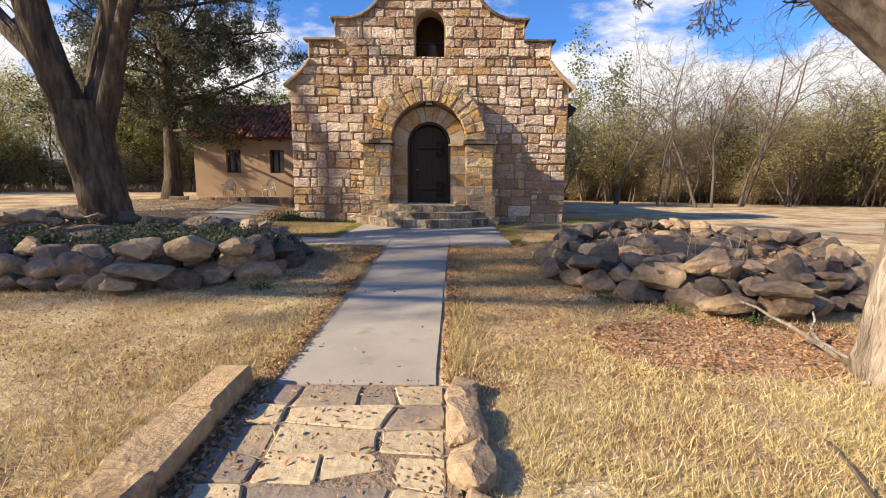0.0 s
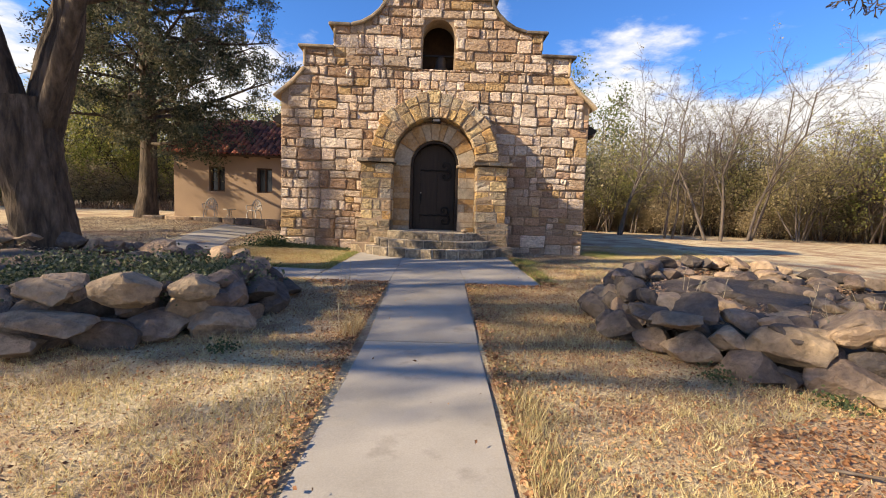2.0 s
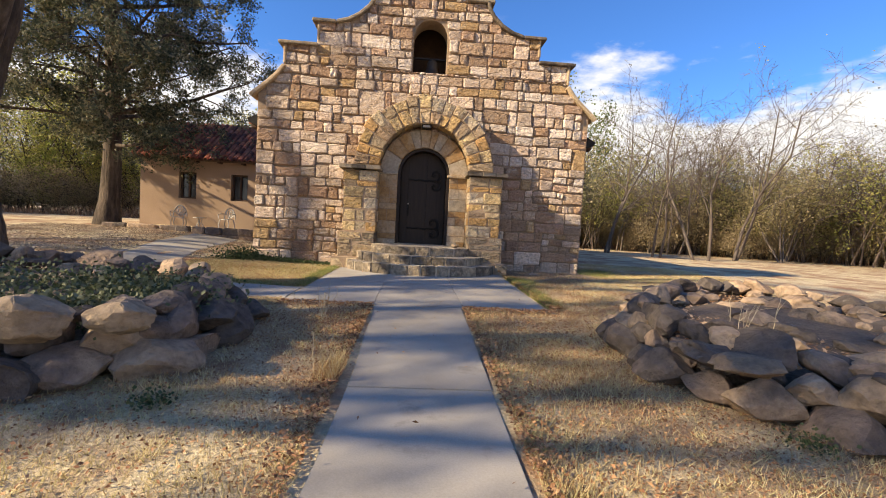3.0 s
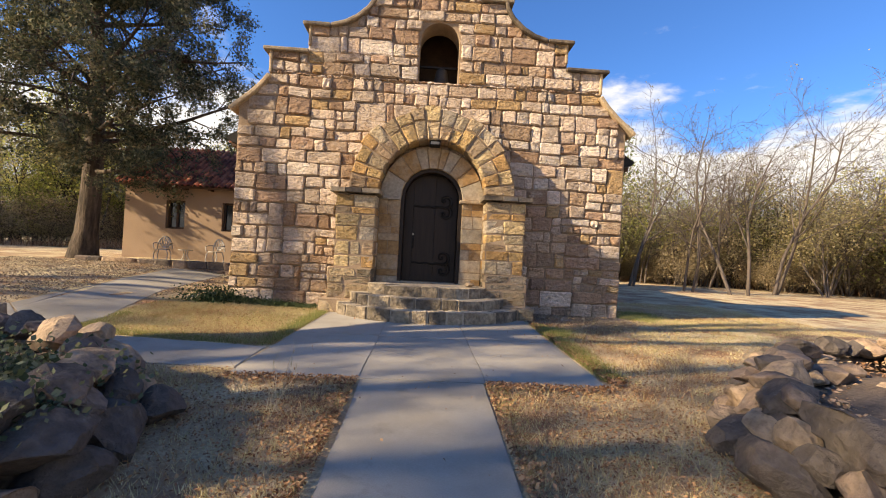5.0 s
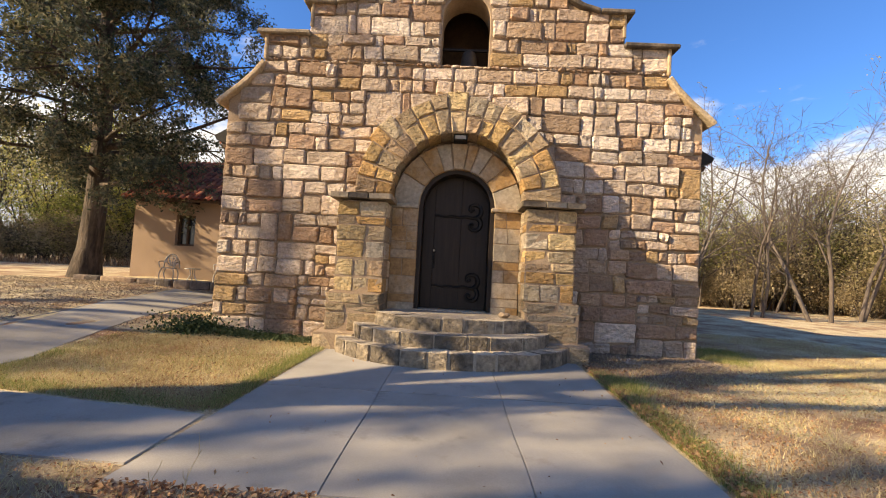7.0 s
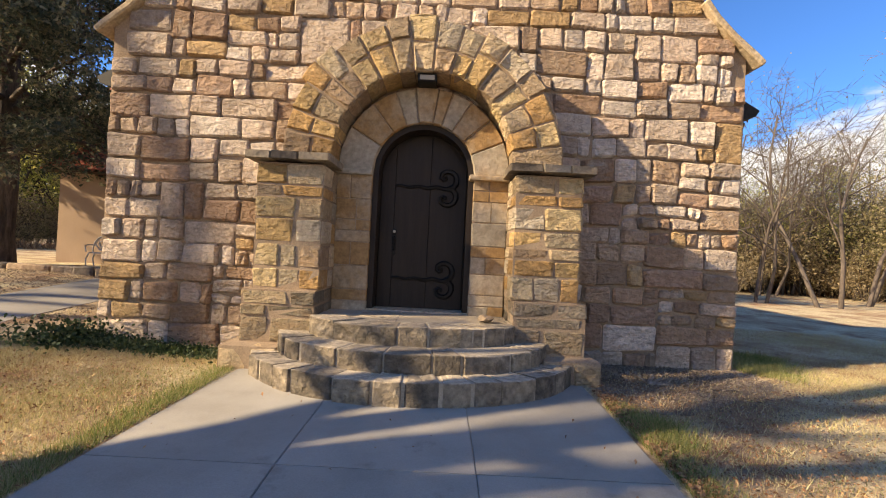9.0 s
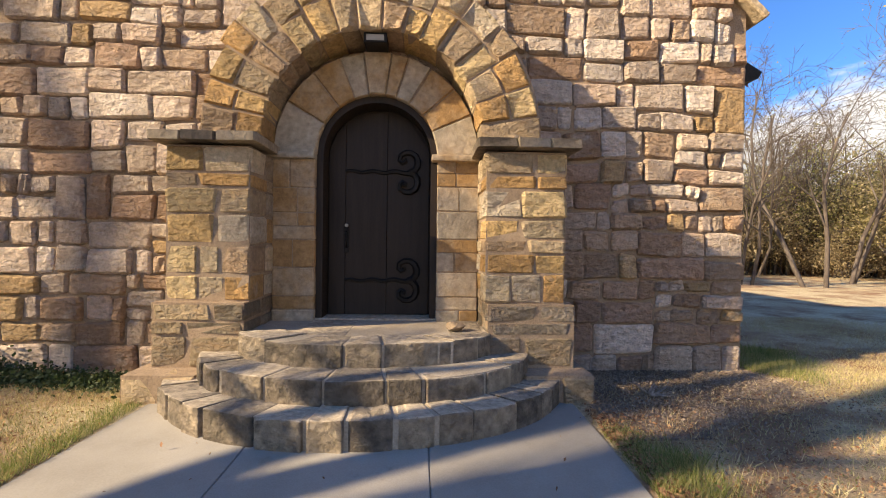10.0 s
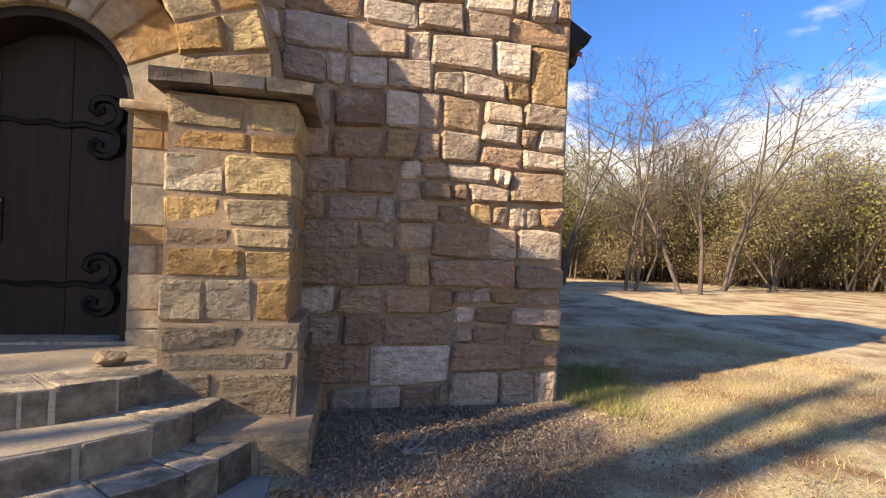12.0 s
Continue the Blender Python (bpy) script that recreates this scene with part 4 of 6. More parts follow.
# terrace before the wing, with a low stone edge
terrace = tagged(put("terrace", mesh_of("terrace", slab([(-13.0, 21.25), (-6.2, 21.05), (-5.2, 24.0), (-13.4, 24.0)], 0.1, 0.74), M_SOIL)), "earth terrace before the wing", "terrace", kind="structure")
low_wall = thing("terrace_wall", "low dark stone wall edging the terrace", "wall")
random.seed(3)
LOW = block_meshes("low_wall_stone", M_ROCK, 6, 0.12, 0.05, 50)
x = -13.0
while x < -6.3:
    w = random.uniform(0.4, 0.8)
    y = 21.2 - (x + 13) * 0.03
    for zc in (0.46, 0.72):
        put("stone", random.choice(LOW), low_wall, place(x + w / 2 + random.uniform(-0.1, 0.1), y - 0.08, zc, w, 0.34, 0.28, random.uniform(-4, 4)))
    x += w

# ---- half-round steps ----
steps = thing("entrance_steps", "three half-round steps of grey-brown stone blocks", "steps")
SY = 14.62
random.seed(21)


def ring_block(a0, a1, oa, ob, ia, ib, z0, z1):
    bm = bmesh.new()
    lo, hi = [], []
    j = lambda s=0.014: random.uniform(-s, s)
    am = (a0 + a1) / 2
    tilt = j(0.008)
    for A, B, t in ((oa, ob, a0), (oa, ob, am), (oa, ob, a1), (ia, ib, a1), (ia, ib, am), (ia, ib, a0)):
        x, y = CX + A * math.cos(t) + j(), SY + B * math.sin(t) + j()
        lo.append(bm.verts.new((x, y, z0)))
        hi.append(bm.verts.new((x, y, z1 + tilt + j(0.011))))
    bm.faces.new(lo[::-1])
    top = bm.faces.new(hi)
    for k in range(6):
        bm.faces.new((lo[k], lo[(k + 1) % 6], hi[(k + 1) % 6], hi[k]))
    bmesh.ops.recalc_face_normals(bm, faces=bm.faces[:])
    es = [e for e in bm.edges if e in set(top.edges) or abs(e.verts[0].co.z - e.verts[1].co.z) > 0.05]
    bmesh.ops.bevel(bm, geom=es, offset=0.017, segments=2, affect="EDGES", profile=0.5)
    bm.normal_update()
    # upright faces take the riser stone, with shade in its colour
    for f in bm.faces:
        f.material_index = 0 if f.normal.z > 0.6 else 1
    return bm


for (A, B, ia, ib, z0, z1, n) in ((2.02, 1.38, 1.55, 0.92, 0.12, 0.455, 16), (1.7, 1.08, 1.25, 0.56, 0.40, 0.66, 11), (1.33, 0.68, 0.86, 0.26, 0.62, 0.87, 7)):
    core = [(CX + (A - 0.022) * math.cos(t), SY + (B - 0.022) * math.sin(t)) for t in np.linspace(math.pi, 2 * math.pi, 30)]
    core += [(CX + min(A - 0.06, 1.7), 15.3), (CX - min(A - 0.06, 1.7), 15.3)]
    part("step_core", slab(core, z0, z1 - 0.008), M_STEP_JOINT, steps)
    cuts = [math.pi * 1.0 + math.pi * (k + (random.uniform(-0.34, 0.34) if 0 < k < n else 0)) / n for k in range(n + 1)]
    for a0, a1 in zip(cuts, cuts[1:]):
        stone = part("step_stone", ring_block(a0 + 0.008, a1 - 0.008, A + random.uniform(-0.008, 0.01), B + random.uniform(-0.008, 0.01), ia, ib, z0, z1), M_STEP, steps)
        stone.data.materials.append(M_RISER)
xs_ = [CX - 1.23, CX - 0.75, CX - 0.2, CX + 0.4, CX + 0.85, CX + 1.23]
for a, b in zip(xs_, xs_[1:]):
    part("landing_flag", box_bm((a + 0.006, 14.36, 0.7), (b - 0.006, 15.38, 0.865 + random.uniform(-0.006, 0.004)), 0.01), M_STEP, steps)

# ---- rocks ----


def rock_mesh(seed, mat):
    r = np.random.RandomState(seed)
    bm = bmesh.new()
    bmesh.ops.create_icosphere(bm, subdivisions=3, radius=1.0)
    v = np.array([p.co for p in bm.verts])
    for _ in range(26):
        n = r.normal(size=3)
        n /= np.linalg.norm(n)
        d = r.uniform(0.42, 0.72)
        v -= np.maximum(0, v @ n - d)[:, None] * n
    off = r.uniform(0, 50, 3)
    for i, p in enumerate(v):
        q = Vector(p) * 2.0 + Vector(off)
        v[i] = p * (1 + 0.10 * noise.noise(q) + 0.07 * noise.noise(q * 2.7) + 0.05 * noise.noise(q * 6.0))
    v /= np.abs(v).max(0) * 2
    for p, c in zip(bm.verts, v):
        p.co = c
    return mesh_of("rock", bm, mat, False)


ROCKS = [rock_mesh(100 + k, M_ROCK) for k in range(14)]
ROCKS_PALE = [rock_mesh(120 + k, M_ROCK_PALE) for k in range(5)]


def inside(poly, x, y):
    x, y = np.asarray(x), np.asarray(y)
    res = np.zeros(x.shape, bool)
    for (x0, y0), (x1, y1) in zip(poly, poly[1:] + poly[:1]):
        c = ((y0 > y) != (y1 > y)) & (x < (x1 - x0) * (y - y0) / (y1 - y0 + 1e-9) + x0)
        res ^= c
    return res


BED_L = [(-9.0, 6.3), (-7.5, 5.75), (-6.2, 5.6), (-4.9, 5.65), (-3.6, 6.0), (-2.75, 6.6), (-2.45, 7.5), (-2.75, 8.5), (-3.5, 9.4), (-4.7, 10.0), (-6.2, 10.3), (-8.5, 9.6)]
BED_R = [(1.65, 7.0), (1.85, 6.2), (2.4, 5.6), (3.1, 5.1), (3.9, 4.85), (5.0, 5.1), (6.2, 6.0), (6.9, 7.8), (6.4, 9.6), (5.4, 10.6), (4.1, 10.4), (2.7, 9.4), (1.9, 8.3)]


def planter(poly, label, courses, seed, size):
    random.seed(seed)
    bed = thing("rock_planter", label, "planter", group="rock-edged planters")
    cx, cy = sum(p[0] for p in poly) / len(poly), sum(p[1] for p in poly) / len(poly)
    shrink = [(cx + (x - cx) * 0.9, cy + (y - cy) * 0.9) for x, y in poly]
    bm = bmesh.new()
    rim = [bm.verts.new((x, y, gz(x, y) - 0.05)) for x, y in shrink]
    rim2 = [bm.verts.new((cx + (x - cx) * 0.97, cy + (y - cy) * 0.97, gz(x, y) + 0.22)) for x, y in shrink]
    mid = [bm.verts.new((cx + (x - cx) * 0.6, cy + (y - cy) * 0.6, gz(x, y) + 0.36 + random.uniform(-0.04, 0.05))) for x, y in shrink]
    c = bm.verts.new((cx, cy, gz(cx, cy) + 0.4))
    k = len(rim)
    for i in range(k):
        j = (i + 1) % k
        bm.faces.new((rim[i], rim[j], rim2[j], rim2[i])), bm.faces.new((rim2[i], rim2[j], mid[j], mid[i])), bm.faces.new((mid[i], mid[j], c))
    part("soil", bm, M_SOIL, bed, "dark soil with litter", smooth=True)
    for lay_ in range(courses):
        d_in = 0.06 + 0.16 * lay_
        for (x0, y0), (x1, y1) in zip(poly, poly[1:] + poly[:1]):
            L = math.hypot(x1 - x0, y1 - y0)
            t = random.uniform(0, 0.2)
            while t < L - 0.08:
                w = random.uniform(*size) * (1.15 if lay_ == 0 else 1.0)
                x, y = x0 + (x1 - x0) * (t + w / 2) / L, y0 + (y1 - y0) * (t + w / 2) / L
                dx, dy = cx - x, cy - y
                dd = math.hypot(dx, dy)
                x, y = x + dx / dd * (d_in + random.uniform(-0.05, 0.1)), y + dy / dd * (d_in + random.uniform(-0.05, 0.1))
                h = w * random.uniform(0.42, 0.78) if lay_ < courses - 1 else w * random.uniform(0.35, 0.7)
                ang = math.degrees(math.atan2(y1 - y0, x1 - x0)) + random.uniform(-25, 25)
                zc = gz(x, y) + 0.09 + 0.19 * lay_ + random.uniform(-0.02, 0.03)
                put("rock", random.choice(ROCKS), bed, place(x, y, zc, w * 1.08, w * random.uniform(0.7, 1.0), h + 0.06, ang, random.uniform(-10, 10), random.uniform(-12, 12)))
                t += w * 0.9
    return bed


bed_l = planter(BED_L, "raised bed ringed with dark angular field rocks", 3, 31, (0.32, 0.62))
bed_r = planter(BED_R, "raised bed ringed with brown and grey field rocks", 3, 32, (0.28, 0.56))
# the long pale slabs on the near faces
for (x, y, z_, w, d, h, a) in ((-4.05, 5.75, 0.30, 0.95, 0.46, 0.24, 8), (-3.55, 6.1, 0.52, 0.66, 0.44, 0.4, 18), (-3.0, 6.35, 0.5, 0.5, 0.4, 0.3, 30), (-4.2, 5.95, 0.55, 0.62, 0.42, 0.3, 4), (-4.2, 5.6, 0.12, 0.55, 0.4, 0.24, 4)):
    put("rock", random.choice(ROCKS_PALE), bed_l, place(x, y, gz(x, y) + z_, w, d, h, a, 4, 6), "pale tan sandstone slab")
for (x, y, z_, w, d, h, a) in ((3.75, 4.78, 0.36, 0.66, 0.45, 0.2, -14), (3.2, 4.82, 0.15, 0.62, 0.4, 0.24, -12), (2.75, 5.55, 0.36, 0.75, 0.5, 0.42, -30), (1.95, 5.95, 0.44, 0.55, 0.42, 0.2, -40)):
    put("rock", random.choice(ROCKS_PALE if w < 0.9 else ROCKS), bed_r, place(x, y, gz(x, y) + z_, w, d, h, a, 5, -5), "broad flat brown rock")
# rocks inside the beds
for bed, poly, n in ((bed_l, BED_L, 14), (bed_r, BED_R, 80)):
    made = 0
    while made < n:
        x, y = random.uniform(-9, 7), random.uniform(5, 10.5)
        if inside(poly, x, y):
            w = random.uniform(0.25, 0.55)
            put("rock", random.choice(ROCKS), bed, place(x, y, gz(x, y) + 0.4, w, w * 0.8, w * 0.5, random.uniform(0, 360), random.uniform(-15, 15)))
            made += 1

tagged(put("loose_rock", ROCKS_PALE[3], None, place(CX + 0.93, 14.62, 0.925, 0.22, 0.17, 0.14, 20)), "ochre fist-sized rock on the landing", "rock")

# ---- entry flags and kerbs ----
flags = tagged(new("flagstone_walk"), "uneven flagstone paving with open joints", "pavement", kind="structure")
random.seed(8)
bed_bm = slab([(-1.42, -3.0), (0.22, -3.0), (0.08, 3.09), (-1.42, 3.09)], lambda x, y: gz(x, y) - 0.1, lambda x, y: gz(x, y) + 0.024)
part("joint_bed", bed_bm, M_EARTH, flags)
rows_, cols_ = 20, 4
node = {}
for j in range(rows_ + 1):
    y = 3.07 - j * 0.27
    left, right = -1.29, 0.02 + (3.07 - y) * 0.015
    for i in range(cols_ + 1):
        edge = i in (0, cols_)
        node[i, j] = (left + (right - left) * i / cols_ + (0 if edge else random.uniform(-0.07, 0.07)), y + (0 if j == 0 else random.uniform(-0.07, 0.07)))
for j in range(rows_):
    i = 0
    while i < cols_:
        k = 2 if i + 1 < cols_ and random.random() < 0.18 else 1
        q = [node[i, j + 1], node[i + k, j + 1], node[i + k, j], node[i, j]]
        cx, cy = sum(p[0] for p in q) / 4, sum(p[1] for p in q) / 4
        pts = []
        for n_, (px, py) in enumerate(q):
            d = math.hypot(px - cx, py - cy)
            f = 1 - 0.011 / d
            qx, qy = q[(n_ + 1) % 4]
            dq = math.hypot(qx - cx, qy - cy)
            fq = 1 - 0.011 / dq
            a_, b_ = (cx + (px - cx) * f, cy + (py - cy) * f), (cx + (qx - cx) * fq, cy + (qy - cy) * fq)
            pts += [(a_[0] * 0.93 + b_[0] * 0.07, a_[1] * 0.93 + b_[1] * 0.07), (a_[0] * 0.5 + b_[0] * 0.5 + random.uniform(-0.012, 0.012), a_[1] * 0.5 + b_[1] * 0.5 + random.uniform(-0.012, 0.012)), (a_[0] * 0.06 + b_[0] * 0.94, a_[1] * 0.06 + b_[1] * 0.94)]
        lift, tx_, ty_ = random.uniform(0.025, 0.042), random.uniform(-0.03, 0.03), random.uniform(-0.03, 0.03)
        bm = slab(pts, lambda x, y: gz(x, y) - 0.05, lambda x, y: gz(x, y) + lift + (x - cx) * tx_ + (y - cy) * ty_)
        top = [e for e in bm.edges if all(v.co.z > gz(v.co.x, v.co.y) for v in e.verts)]
        bmesh.ops.bevel(bm, geom=top, offset=0.01, segments=1, affect="EDGES")
        part("flagstone", bm, M_FLAG, flags)
        i += k
KERB = block_meshes("kerb_stone", M_KERB, 6, 0.07, 0.05, 90)
for side, label in ((-1, "row of tan sandstone kerb blocks"), (1, "row of broken brown kerb rocks")):
    kerb = thing("kerb", label, "kerb")
    y = 3.12
    while y > -2.6:
        L = random.uniform(0.55, 0.8) if side < 0 else random.uniform(0.3, 0.5)
        yc = y - L / 2
        x = -1.53 + (3.1 - yc) * 0.02 if side < 0 else 0.13 + (3.1 - yc) * 0.03
        h = random.uniform(0.22, 0.28) if side < 0 else random.uniform(0.17, 0.24)
        put("kerb_stone", random.choice(KERB if side < 0 else ROCKS[:7] + ROCKS_PALE), kerb, place(x, yc, gz(x, yc) + 0.05, 0.29 if side < 0 else 0.27, L * (1.0 if side < 0 else 1.25), h, random.uniform(-2.5, 2.5) if side < 0 else random.uniform(-6, 10), random.uniform(-2, 2), random.uniform(-4, 4)))
        y -= L

# ---- trees ----


class Wood:
    """Collects tapered round limbs and leaf anchors."""

    def __init__(self, seed):
        self.r = np.random.RandomState(seed)
        self.v, self.f, self.n, self.tips = [], [], 0, []

    def limb(self, pts, radii, sides, rough=0.0):
        pts, radii = np.asarray(pts, float), np.asarray(radii, float)
        d = np.gradient(pts, axis=0)
        d /= np.linalg.norm(d, axis=1)[:, None] + 1e-9
        ref = np.array([0.31, 0.87, 0.37]) if abs(d[0][2]) > 0.6 else np.array([0.1, 0.2, 1.0])
        u = np.cross(d, ref)
        u /= np.linalg.norm(u, axis=1)[:, None] + 1e-9
        w = np.cross(d, u)
        a = np.linspace(0, 2 * math.pi, sides, endpoint=False)
        rr = radii[:, None] * (1 + rough * self.r.normal(size=(1, sides)) + rough * 0.5 * self.r.normal(size=(len(pts), sides)))
        if sides >= 18:
            zs = np.cumsum(np.concatenate([[0], np.linalg.norm(np.diff(pts, axis=0), axis=1)]))
            ridge = np.array([[1 - abs(noise.noise((math.cos(t) * 4.5 * max(r_, 0.2) * 3, math.sin(t) * 4.5 * max(r_, 0.2) * 3, h_ * 1.1))) * 2 for t in a] for h_, r_ in zip(zs, radii)])
            rr = rr + 0.065 * ridge * np.minimum(1, radii[:, None] * 3)
        ring = pts[:, None] + rr[..., None] * (np.cos(a)[None, :, None] * u[:, None] + np.sin(a)[None, :, None] * w[:, None])
        m = len(pts)
        k = np.arange(sides)
        for i in range(m - 1):
            b = self.n + i * sides
            self.f.append(np.stack([b + k, b + (k + 1) % sides, b + sides + (k + 1) % sides, b + sides + k], -1))
        self.v.append(ring.reshape(-1, 3))
        self.n += m * sides

    def grow(self, start, way, length, radius, level, P, drawn=True):
        r = self.r
        n = P["points"][level]
        pts, d = [np.array(start, float)], np.array(way, float) / np.linalg.norm(way)
        for _ in range(n - 1):
            d = d + r.normal(size=3) * P["wob"] + np.array([0, 0, P["lift"][level]])
            d /= np.linalg.norm(d)
            pts.append(pts[-1] + d * length / (n - 1))
        pts = np.array(pts)
        radii = np.linspace(radius, radius * P["taper"], n)
        self.limb(pts, radii, max(3, P["sides"] - 2 * level), P.get("rough", 0) if level == 0 else 0)
        self.sprout(pts, radii, length, level, P)

    def sprout(self, pts, radii, length, level, P, lo=0.3):
        r = self.r
        n = len(pts)
        if level + 1 >= len(P["kids"]) + 1 or level >= P["levels"]:
            self.tips.append(pts)
            return
        for k in range(P["kids"][level]):
            t = lo + (1 - lo) * (k + r.uniform(0.2, 1.0)) / P["kids"][level]
            t = min(t, 0.999)
            i = int(t * (n - 1))
            fr = t * (n - 1) - i
            p = pts[i] * (1 - fr) + pts[min(i + 1, n - 1)] * fr
            d = pts[min(i + 1, n - 1)] - pts[i]
            d /= np.linalg.norm(d) + 1e-9
            side = np.cross(d, r.normal(size=3))
            side /= np.linalg.norm(side) + 1e-9
            ang = radians(r.uniform(*P["angle"]))
            way = d * math.cos(ang) + side * math.sin(ang)
            rad = (radii[i] * (1 - fr) + radii[min(i + 1, n - 1)] * fr)
            self.grow(p, way, length * r.uniform(*P["ratio"]) * (1.15 - 0.4 * t), max(rad * r.uniform(0.45, 0.7), P["thin"]), level + 1, P)

    def mesh(self, name, mat):
        return mesh_np(name, np.concatenate(self.v), np.concatenate(self.f), mat, True)

    def leaves(self, name, mat, per, size, spread, keep=1.0, long=1.6, droop=0.0, corners=4):
        r = self.r
        c = np.concatenate([t[1:] for t in self.tips if r.uniform() < keep])
        c = np.repeat(c, per, axis=0)
        c = c + r.normal(size=c.shape) * spread - np.array([0, 0, droop])
        return leaf_mesh(name, mat, c, size, r, long, corners)


def leaf_mesh(name, mat, c, size, r, long=1.6, corners=4):
    k = len(c)
    a = r.normal(size=(k, 3))
    a /= np.linalg.norm(a, axis=1)[:, None]
    b = np.cross(a, r.normal(size=(k, 3)))
    b /= np.linalg.norm(b, axis=1)[:, None] + 1e-9
    s = size * r.uniform(0.6, 1.3, size=(k, 1))
    if corners == 3:
        v = np.stack([c - a * s * long * 0.5, c + b * s * 0.7 + a * s * 0.2, c - b * s * 0.7 + a * s * 0.2], 1).reshape(-1, 3)
        return mesh_np(name, v, np.arange(3 * k).reshape(-1, 3), mat)
    v = np.stack([c - a * s * long * 0.5, c + b * s * 0.5, c + a * s * long * 0.5, c - b * s * 0.5], 1).reshape(-1, 3)
    i = np.arange(k)[:, None] * 4
    return mesh_np(name, v, np.concatenate([i, i + 1, i + 2, i + 3], 1), mat)


def tree(name, label, wood, bark, at, leaf=None, group="", turn=0.0, trunk="trunk"):
    t = thing(name, label, "tree", pose(*at, 0, 0, turn), group)
    put(trunk, wood.mesh(trunk, bark), t)
    if leaf is not None:
        put("crown", leaf, t)
    return t


HERO = {"points": [6, 6, 5, 4, 4], "wob": 0.16, "lift": [0.06, 0.03, 0.0, -0.02, -0.04], "taper": 0.35, "sides": 9, "kids": [5, 5, 5, 4], "levels": 4, "angle": (25, 60), "ratio": (0.45, 0.7), "thin": 0.006, "rough": 0.05}


def hero_tree(seed, limbs, base, bark, name, label, kids=None, leaf_mat=None, lo=0.4):
    """A big old tree: limbs are (points, radii) in the tree's own space, each with finer wood grown from it."""
    w, fine_wood = Wood(seed), Wood(seed + 1)
    P = dict(HERO)
    if kids:
        P["kids"] = kids
    for pts, radii, sprout in limbs:
        pts = np.array(pts, float)
        t0, t1 = np.linspace(0, 1, len(pts)), np.linspace(0, 1, len(pts) * 9)
        fine = np.stack([np.interp(t1, t0, pts[:, k]) for k in range(3)], 1)
        for _ in range(2):
            fine[1:-1] = (fine[:-2] + 2 * fine[1:-1] + fine[2:]) / 4
        rad = np.interp(t1, t0, radii)
        w.limb(fine, rad, 56 if rad[0] > 0.15 else 12, 0.008)
        if sprout:
            length = np.linalg.norm(np.diff(fine, axis=0), axis=1).sum()
            fine_wood.sprout(fine, rad, length * sprout, 0, P, lo)
    leaf = fine_wood.leaves("crown", leaf_mat, 3, 0.12, 0.16, 0.4) if leaf_mat else None
    t = tree(name, label, w, bark, base, leaf)
    put("branchwork", fine_wood.mesh("branchwork", M_BARK), t, None, "thin dark bare branches")
    return t


left_limbs = [
    ([(0, 0, -0.3), (-0.02, 0, 0.25), (-0.2, 0, 1.4), (-0.42, 0, 2.6), (-0.5, 0.05, 3.3)], [0.85, 0.6, 0.56, 0.62, 0.55], 0),
    ([(-0.55, 0, 2.5), (-0.8, -0.1, 3.5), (-1.2, -0.2, 5.0), (-1.45, -0.2, 6.6), (-1.2, 0.2, 9.0), (-0.8, 0.6, 11.5)], [0.44, 0.45, 0.42, 0.36, 0.22, 0.08], 0.5),
    ([(-0.6, 0, 2.5), (-1.1, 0.2, 3.6), (-1.85, 0.4, 4.6), (-2.9, 0.6, 5.6), (-4.2, 0.5, 7.5), (-5.0, 0.2, 9.5)], [0.32, 0.3, 0.28, 0.25, 0.16, 0.06], 0.45),
    ([(-0.25, 0.1, 2.3), (0.05, 0.2, 3.4), (0.38, 0.3, 5.0), (0.40, 0.3, 6.6), (0.9, 0.3, 8.5), (1.6, 0.1, 11)], [0.4, 0.36, 0.33, 0.29, 0.2, 0.07], 0.5),
    ([(-0.1, 0, 2.6), (0.35, -0.1, 3.7), (1.1, -0.4, 5.3), (1.75, -0.7, 6.6), (3.2, -1.4, 8.4), (5.0, -2.0, 10)], [0.24, 0.24, 0.22, 0.19, 0.13, 0.05], 0.5),
    ([(3.2, -1.4, 8.4), (4.6, -1.7, 7.7), (5.7, -1.9, 6.7), (6.2, -1.9, 5.9)], [0.05, 0.035, 0.02, 0.008], 0.35),
    ([(-0.4, 0.3, 2.8), (-0.5, 0.8, 4.5), (-0.4, 1.4, 6.6), (0.2, 2.2, 9.0)], [0.34, 0.28, 0.22, 0.08], 0.45),
]
left_limbs = [([(x * 0.84, y * 0.84, z_ * 0.84 + 0.1) for x, y, z_ in pts], [r_ * (0.74 if not grown else 0.62) for r_ in radii], grown) for pts, radii, grown in left_limbs]
hero_tree(41, left_limbs, (-7.45, 9.85, float(gz(-7.45, 9.85))), M_BARK, "old_tree", "old many-limbed tree with furrowed dark bark, nearly bare", [4, 4, 4, 3])
